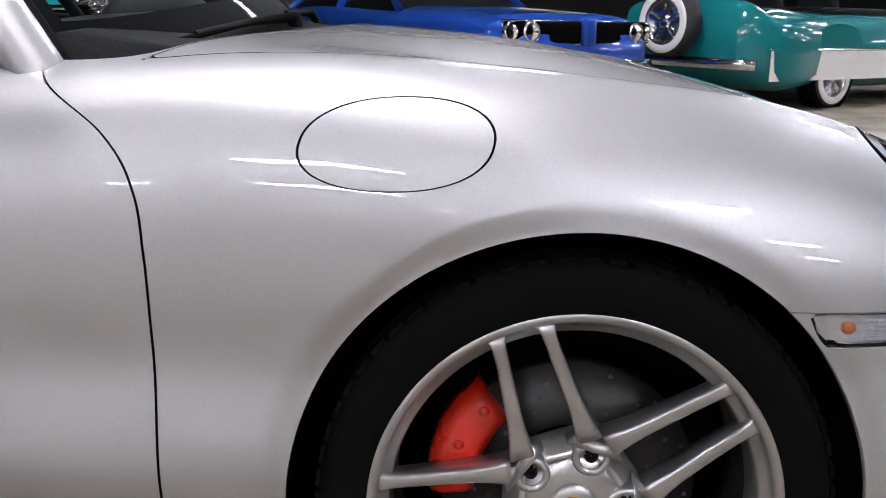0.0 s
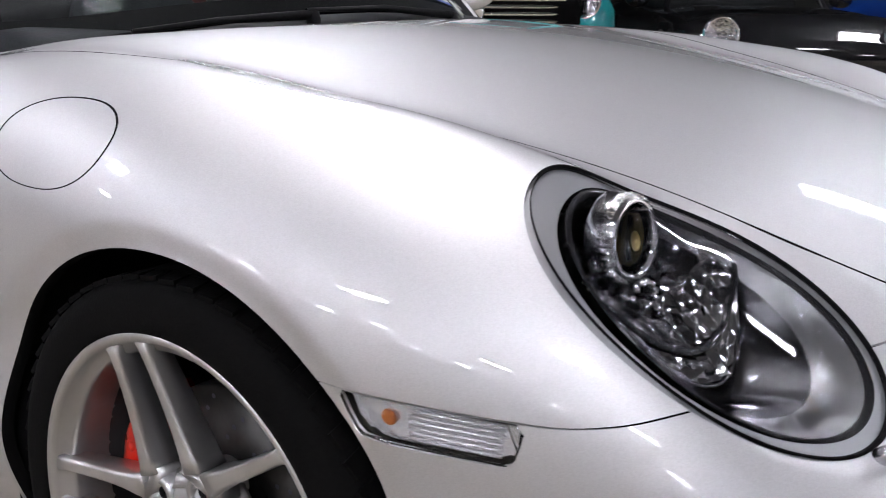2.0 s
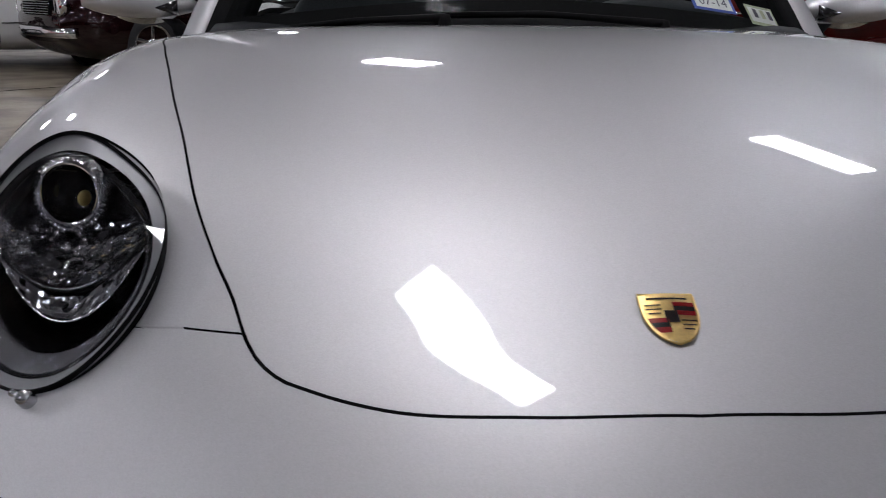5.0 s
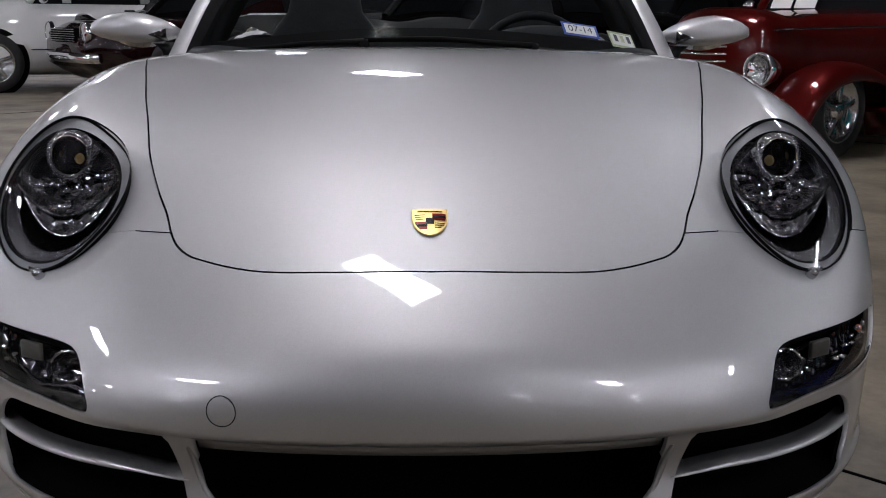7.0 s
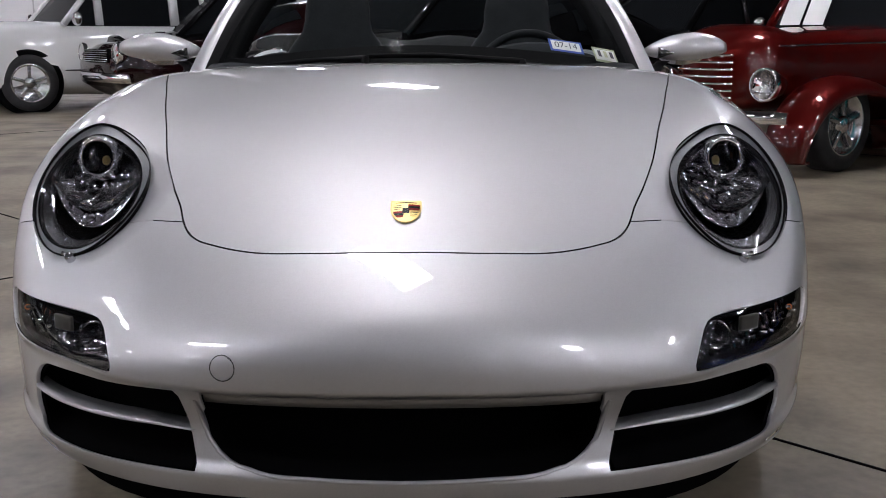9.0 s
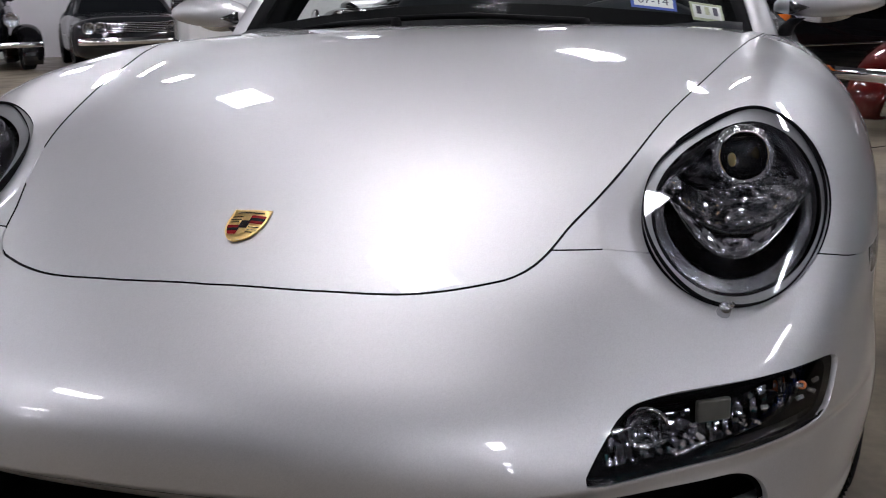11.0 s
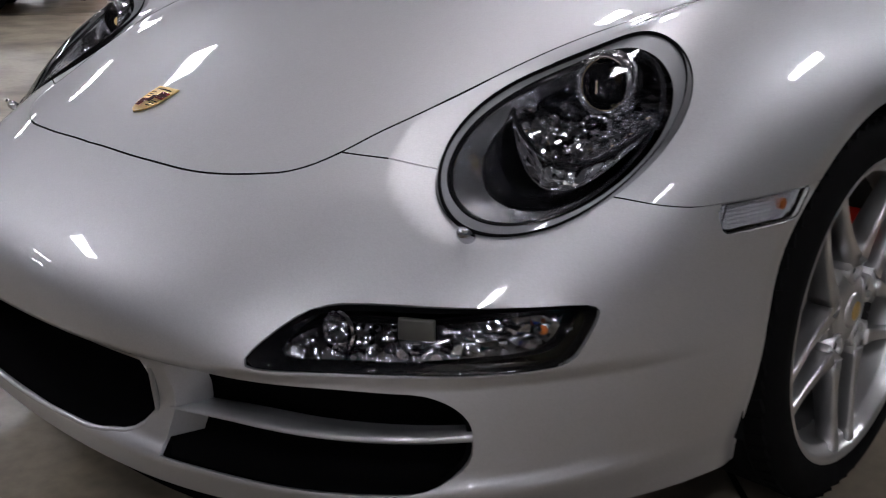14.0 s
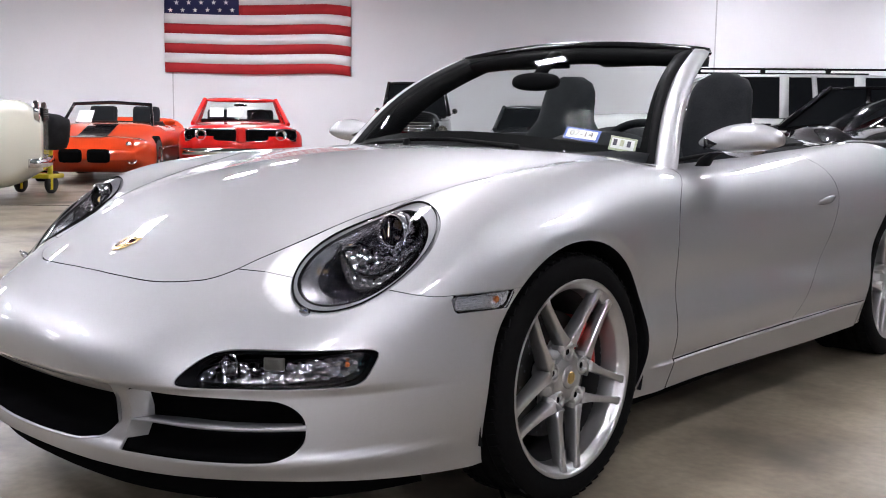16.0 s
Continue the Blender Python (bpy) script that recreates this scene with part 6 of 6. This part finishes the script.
        part("nose_piece", bm, paint, t)
    elif grille == "kidney":
        for x in (-1, 1):
            bm = bmesh.new()
            box(bm, 0.33, 0.10, 0.20, pose(x * 0.20, yn - 0.035, zl - 0.11), 0.06)
            part("grille", bm, DARK, t)
    elif grille == "toothy":
        bm = bmesh.new()
        box(bm, W * 1.5, 0.06, 0.22, pose(0, yn - 0.01, zl - 0.06), 0.05)
        part("grille", bm, DARK, t)
        for k in range(5):
            chrome_bar(t, [Vector((x, yn - 0.06 + 0.10 * (x / W) ** 2, zl - 0.15 + 0.045 * k)) for x in np.linspace(-W * 0.78, W * 0.78, 9)], 0.014, "grille_bar")
        part("grille_ornament", ball(bmesh.new(), Matrix.Translation((0, yn - 0.08, zl - 0.03)) @ Matrix.Diagonal((0.09, 0.05, 0.11, 1))), CHROME, t)
    if grille not in ("kidney", "none"):
        for y, d in ((y0 - 0.05, 1), (y1 + 0.05, -1)):
            bm = bmesh.new()
            loft(bm, [[Vector((x, y + d * 0.16 * abs(x / W) ** 3 + dy * d, 0.46 + dz)) for dy, dz in ((-0.03, -0.05), (-0.045, 0.0), (-0.03, 0.055), (0.03, 0.05), (0.03, -0.05))] for x in np.linspace(-W * 0.97, W * 0.97, 17)])
            part("bumper", bm, CHROME, t, "chrome bumper")
    if stripe:
        bm = bmesh.new()
        loft(bm, [[Vector((x, y, float(top(y)) + 0.034 - 0.02 * (x / W) ** 2)) for x in (-0.22, 0.0, 0.22)] for y in np.linspace(y0 + 0.2, c[0] - 0.05, 14)], closed=False)
        part("hood_stripe", bm, stripe, t)
    for x in (-1, 1):
        chrome_bar(t, [Vector((x * (float(wide(y)) + 0.002), y, 0.52)) for y in np.linspace(0.45, base - 0.45, 8)], 0.010, "side_trim")
    return t


def fender(parent, paint, x, y, r, wide, fore, aft, lift=0.0):
    """A bulging separate wing over one wheel."""
    bm = bmesh.new()
    rings = []
    for k in range(19):
        a = math.radians(-25 + 215 * k / 18)
        rr = r * (1.22 + 0.05 * math.sin(a))
        cx = y - rr * math.cos(a) * (fore if math.cos(a) > 0 else aft)
        cz = r + lift + rr * math.sin(a)
        w = wide * (0.75 + 0.25 * max(0.0, math.sin(a)) ** 0.5)
        ring = []
        for b in np.linspace(0, math.pi, 11):
            ring.append(Vector((x + w * math.cos(b), cx - 0.09 * math.sin(b) * math.cos(a), max(0.12, cz + 0.12 * math.sin(b) * max(0.2, math.sin(a)) - 0.09))))
        rings.append(ring)
    loft(bm, [r1 + [p - Vector((0, 0, 0.02)) for p in r1[::-1]] for r1 in rings])
    bmesh.ops.recalc_face_normals(bm, faces=bm.faces)
    return part("wing", bm, paint, parent)


def vintage(name, label, paint, at, roof=1.62, hood=1.06, lamp_x=0.46, lamp_z=0.80, lift=-0.07, wheel_r=0.34, cab_paint=None, grille_mat=CHROME, sheets=True):
    """A 1930s coupe: narrow hood, separate wings, tall cabin; front axle at y = 0, nose towards -y."""
    t = thing(name, label, "vintage car", "cars parked round the hall", at=at)
    top = knots([(-0.62, hood - 0.14), (-0.5, hood - 0.03), (0.2, hood + 0.02), (1.0, hood + 0.06), (2.9, hood + 0.08), (3.5, hood - 0.10), (3.9, hood - 0.42)])
    wide = knots([(-0.62, 0.16), (-0.5, 0.30), (0.2, 0.45), (1.0, 0.66), (1.6, 0.74), (2.8, 0.72), (3.5, 0.55), (3.9, 0.3)])
    low = knots([(-0.62, 0.42), (0.0, 0.40), (1.0, 0.34), (3.0, 0.34), (3.9, 0.5)])
    part("body", body_loft(top, wide, low, -0.62, 3.9, round_top=0.55, round_low=0.4, crown=0.02), paint, t)
    for x in (-1, 1):
        fender(t, paint, x * 0.72, 0.0, wheel_r, 0.20, 1.35, 1.9, lift)
        fender(t, paint, x * 0.74, 2.75, wheel_r, 0.20, 1.5, 1.6)
        plain_wheel(t, x * 0.80, 0.0, wheel_r, 0.2)
        plain_wheel(t, x * 0.84, 2.75, wheel_r, 0.22)
        bm = bmesh.new()
        box(bm, 0.30, 1.9, 0.05, pose(x * 0.80, 1.38, 0.33), 0.02)
        part("running_board", bm, paint, t)
        lamp = round_lamp(t, x * lamp_x, -0.50, lamp_z, 0.105)
        part("lamp_pod", lathe(bmesh.new(), [(0.118, 0.0), (0.112, -0.06), (0.085, -0.16), (0.03, -0.24), (0.001, -0.25)], 24, facing(Vector((x * lamp_x, -0.50, lamp_z)), Vector((0, -1, 0.05)))), paint, lamp)
        chrome_bar(t, [Vector((x * (float(wide(y)) + 0.006), y, hood - 0.07 + 0.02 * y)) for y in np.linspace(-0.3, 3.0, 14)], 0.008, "side_trim")
    for k in range(9):
        z = hood - 0.54 + 0.05 * k
        chrome_bar(t, [Vector((0.26 * math.sin(a), -0.52 - 0.14 * math.cos(a), z)) for a in np.linspace(-1.2, 1.2, 9)], 0.009, "grille_bar", grille_mat)
    cabin(t, cab_paint or paint, 1.05, 1.35, 2.35, 3.05, 0.66, 0.54, hood + 0.04, roof)
    for x in (-1, 1):
        part("door_mirror", lathe(bmesh.new(), [(0.001, -0.05), (0.04, -0.04), (0.058, 0.0), (0.05, 0.006), (0.001, 0.006)], 20, facing(Vector((x * 0.78, 1.12, hood + 0.10)), Vector((0, 1, 0)))), CHROME, t)
        chrome_bar(t, [Vector((x * 0.68, 1.14, hood + 0.02)), Vector((x * 0.78, 1.12, hood + 0.09))], 0.007, "mirror_arm")
    bm = bmesh.new()
    loft(bm, [[Vector((x, -0.86 + 0.12 * abs(x) ** 2 + dy, 0.42 + dz)) for dy, dz in ((-0.02, -0.04), (-0.03, 0), (-0.02, 0.04), (0.02, 0.04), (0.02, -0.04))] for x in np.linspace(-0.85, 0.85, 13)])
    part("bumper", bm, CHROME, t)
    if sheets:
        for x in (-0.42, -0.20):
            paper(t, x, 1.085, hood + 0.19, 0.19, 0.24, -28)
    return t


def parked(x, y, heading):
    """A pose with the nose (local -y) turned to the heading vector."""
    a = math.degrees(math.atan2(heading[1], heading[0])) + 90
    return pose(x, y, 0, 0, 0, a)


TOWARDS = (-0.8, -0.6)
# along the flag wall
saloon("roadster", "orange-red open roadster with a black hood stripe and twin grilles", ORANGE_RED, parked(-12.15, 6.05, (0.74, -0.67)), L=4.1, W=0.90, belt=0.86, nose=0.63, tail=0.88, roof=1.20, open_top=True, sheets=(-0.36,), lamps="swept", grille="kidney", stripe=GLOSS_BLACK, cab=(1.45, 1.9, 2.6, 3.1), base=2.42)
rc = saloon("muscle_car", "bright red two-door muscle car with a split black grille", RED, parked(-11.75, 8.45, (0.80, -0.60)), L=5.1, W=0.96, belt=0.93, nose=0.83, tail=0.88, roof=1.34, grille="split", cab=(1.75, 2.4, 3.2, 4.0), clear_glass=True, sheets=(-0.42, -0.12))
vintage("vintage_car", "black antique car with an upright cabin and chrome lamps", CAR_BLACK, parked(-10.9, 11.9, (0.7, -0.72)), roof=1.76, hood=1.10)
saloon("coupe", "charcoal coupe with a price sheet behind its windscreen", DARK_GREY, parked(-8.6, 12.6, (0.63, -0.78)), L=4.4, W=0.88, belt=0.88, nose=0.76, roof=1.28, cab=(1.5, 2.1, 2.9, 3.7))
# behind the silver car
suv = saloon("utility_wagon", "white full-size utility wagon with dark windows", CAR_WHITE, parked(-5.77, 11.16, (-0.8, -0.6)), L=5.2, W=0.98, belt=1.12, nose=1.06, tail=1.12, roof=1.68, wheel_r=0.37, cab=(1.45, 1.95, 4.7, 5.05), base=3.1, lamps="double", grille="wide", top_width=0.76)
for x in (-1, 1):
    for y, w in ((0.98, 0.10), (2.02, 0.12), (3.05, 0.14)):
        bm = bmesh.new()
        loft(bm, [[Vector((x * (0.850 * (1 - k) + 0.752 * k + d), y + e, 1.09 + 0.60 * k)) for d, e in ((-0.03, -w / 2), (0.012, -w / 2), (0.012, w / 2), (-0.03, w / 2))] for k in (0, 0.5, 1)])
        bmesh.ops.recalc_face_normals(bm, faces=bm.faces)
        part("window_post", bm, CAR_WHITE, suv)
    rail = part("roof_rail", tube(bmesh.new(), [Vector((x * 0.62, y, 1.775)) for y in np.linspace(0.8, 3.6, 8)], 0.016, 6), BLACK, suv, "black roof rail")
    for y in (0.85, 1.75, 2.65, 3.55):
        bm = bmesh.new()
        box(bm, 0.03, 0.07, 0.07, pose(x * 0.62, y, 1.745), 0.008)
        part("rail_foot", bm, BLACK, rail)
    part("door_mirror", ball(bmesh.new(), Matrix.Translation((x * 1.06, 0.62, 1.17)) @ Matrix.Diagonal((0.11, 0.06, 0.09, 1))), CHROME, suv)
    for y in (1.75, 2.80):
        bm = bmesh.new()
        box(bm, 0.02, 0.14, 0.06, pose(x * 0.972, y, 0.98), 0.008)
        part("door_handle", bm, BLACK, suv)
saloon("maroon_coupe", "very dark maroon old coupe with a wide slatted grille", MAROON, parked(-3.4, 10.5, TOWARDS), L=4.5, W=0.84, belt=0.90, nose=0.82, tail=0.88, roof=1.44, wheel_r=0.33, dome=True, cab=(1.75, 2.55, 3.1, 4.2), base=2.7, lamps="single", grille="wide")
rod = saloon("hot_coupe", "black custom coupe with an orange lower side and round headlights", CAR_BLACK, parked(-0.35, 6.85, TOWARDS), L=4.5, W=0.84, belt=0.90, nose=0.80, tail=0.88, roof=1.44, wheel_r=0.33, dome=True, cab=(1.75, 2.55, 3.1, 4.2), base=2.7, lamps="single", grille="wide")
for s in (-1, 1):
    bm = bmesh.new()
    loft(bm, [[Vector((s * (0.842 + 0.004 * math.sin(q)), q, z)) for z in (0.54, 0.66, 0.78)] for q in np.linspace(-0.3, 1.2, 12)], closed=False)
    part("side_stripe", bm, ORANGE, rod, "orange side panel")
for x, y in ((1.6, 9.3), (4.6, 11.2), (-1.6, 13.6), (1.2, 13.8)):
    saloon("black_sedan", "black sedan with chrome trim in the dim back of the hall", CAR_BLACK, parked(x, y, (0.8, 0.6)), L=4.8, W=0.92, belt=0.98, nose=0.88, roof=1.50, cab=(1.6, 2.1, 3.2, 3.9))
# the row facing the silver car
vintage("vintage_coupe", "dark candy-red 1930s coupe with pontoon wings and chrome grille", CANDY, parked(2.43, 5.25, TOWARDS), roof=1.52, hood=0.96, lamp_z=0.62, lift=-0.11)
saloon("chrome_sedan", "teal 1950s sedan with a wide toothed chrome grille", TEAL, parked(4.6, 3.5, TOWARDS), L=5.0, W=0.95, belt=1.0, nose=0.95, roof=1.52, grille="toothy", lamps="single", white=True, cab=(1.7, 2.1, 3.2, 3.9))
saloon("black_roadster", "black low roadster with large round chrome headlights", CAR_BLACK, parked(6.4, 1.9, TOWARDS), L=4.0, W=0.84, belt=0.80, nose=0.72, roof=1.15, open_top=True, lamps="single", grille="none", cab=(1.5, 1.9, 2.6, 3.0), base=2.3)
saloon("blue_muscle_car", "blue muscle car with a black grille and chrome bumper", BLUE, parked(7.95, -0.45, TOWARDS), L=5.1, W=0.97, belt=0.94, nose=0.86, roof=1.36, grille="split", cab=(1.75, 2.4, 3.2, 4.0), stripe=CAR_WHITE)
fin = saloon("teal_convertible", "teal 1950s car with a whitewall spare wheel on its tail", TEAL, parked(11.4, -5.6, (0.6, -0.8)), L=5.2, W=0.96, belt=0.98, nose=0.92, tail=1.0, roof=1.45, white=True, open_top=True, lamps="single", grille="toothy", cab=(1.8, 2.2, 3.2, 3.9))
spare = plain_wheel(fin, 0.3, 4.45, 0.36, 0.2, True)
spare.name = "spare_wheel"
spare.matrix_basis = pose(0, 4.50, 0.86, 0, 0, 90)
for x in (-1, 1):
    bm = bmesh.new()
    loft(bm, [[Vector((x * 0.992, q, z)) for z in (0.30, 0.46, 0.60)] for q in np.linspace(0.5, 4.0, 16)], closed=False)
    part("side_panel", bm, CAR_WHITE, fin, "white lower side")
    bm = bmesh.new()
    loft(bm, [[Vector((x * 0.988, 2.85 + 0.46 * q, z)) for z in (0.60, 0.68, 0.60 + 0.20 * math.sqrt(1 - q * q) + 0.08)] for q in np.linspace(-1, 1, 13)], closed=False)
    part("wheel_skirt", bm, TEAL, fin)
    chrome_bar(fin, [Vector((x * 0.996, q, 0.615)) for q in np.linspace(0.5, 4.0, 10)], 0.014, "side_trim")
# beside the roadster
van = saloon("cream_van", "cream 1950s panel van with chrome bumpers", CREAM, parked(-9.68, 2.87, (0.5, 0.86)), L=4.6, W=0.92, belt=1.15, nose=1.1, tail=1.2, roof=1.72, wheel_r=0.35, cab=(1.2, 1.7, 4.2, 4.5), base=2.7, lamps="single", grille="wide")

cart = thing("hand_cart", "yellow hand cart with a black cover over its top", "hand cart", at=pose(-10.28, 4.08, 0, 0, 0, 30))
for x in (-0.22, 0.22):
    part("post", tube(bmesh.new(), [(x, 0.0, 0.05), (x, 0.02, 0.5), (x * 0.9, 0.1, 0.95)], 0.035, 8), YELLOW, cart)
    part("wheel", lathe(bmesh.new(), [(0.001, 0.02), (0.10, 0.02), (0.12, 0.0), (0.12, -0.04), (0.001, -0.04)], 20, pose(x, 0.05, 0.12)), ROAD_TYRE, cart)
bm = bmesh.new()
box(bm, 0.5, 0.35, 0.06, pose(0, 0.1, 0.22), 0.015)
part("platform", bm, YELLOW, cart)
bm = bmesh.new()
box(bm, 0.62, 0.5, 0.46, pose(0.06, 0.08, 0.80, 0, 8, 0), 0.14)
part("cover", bm, CLOTH, cart, "black cloth cover")
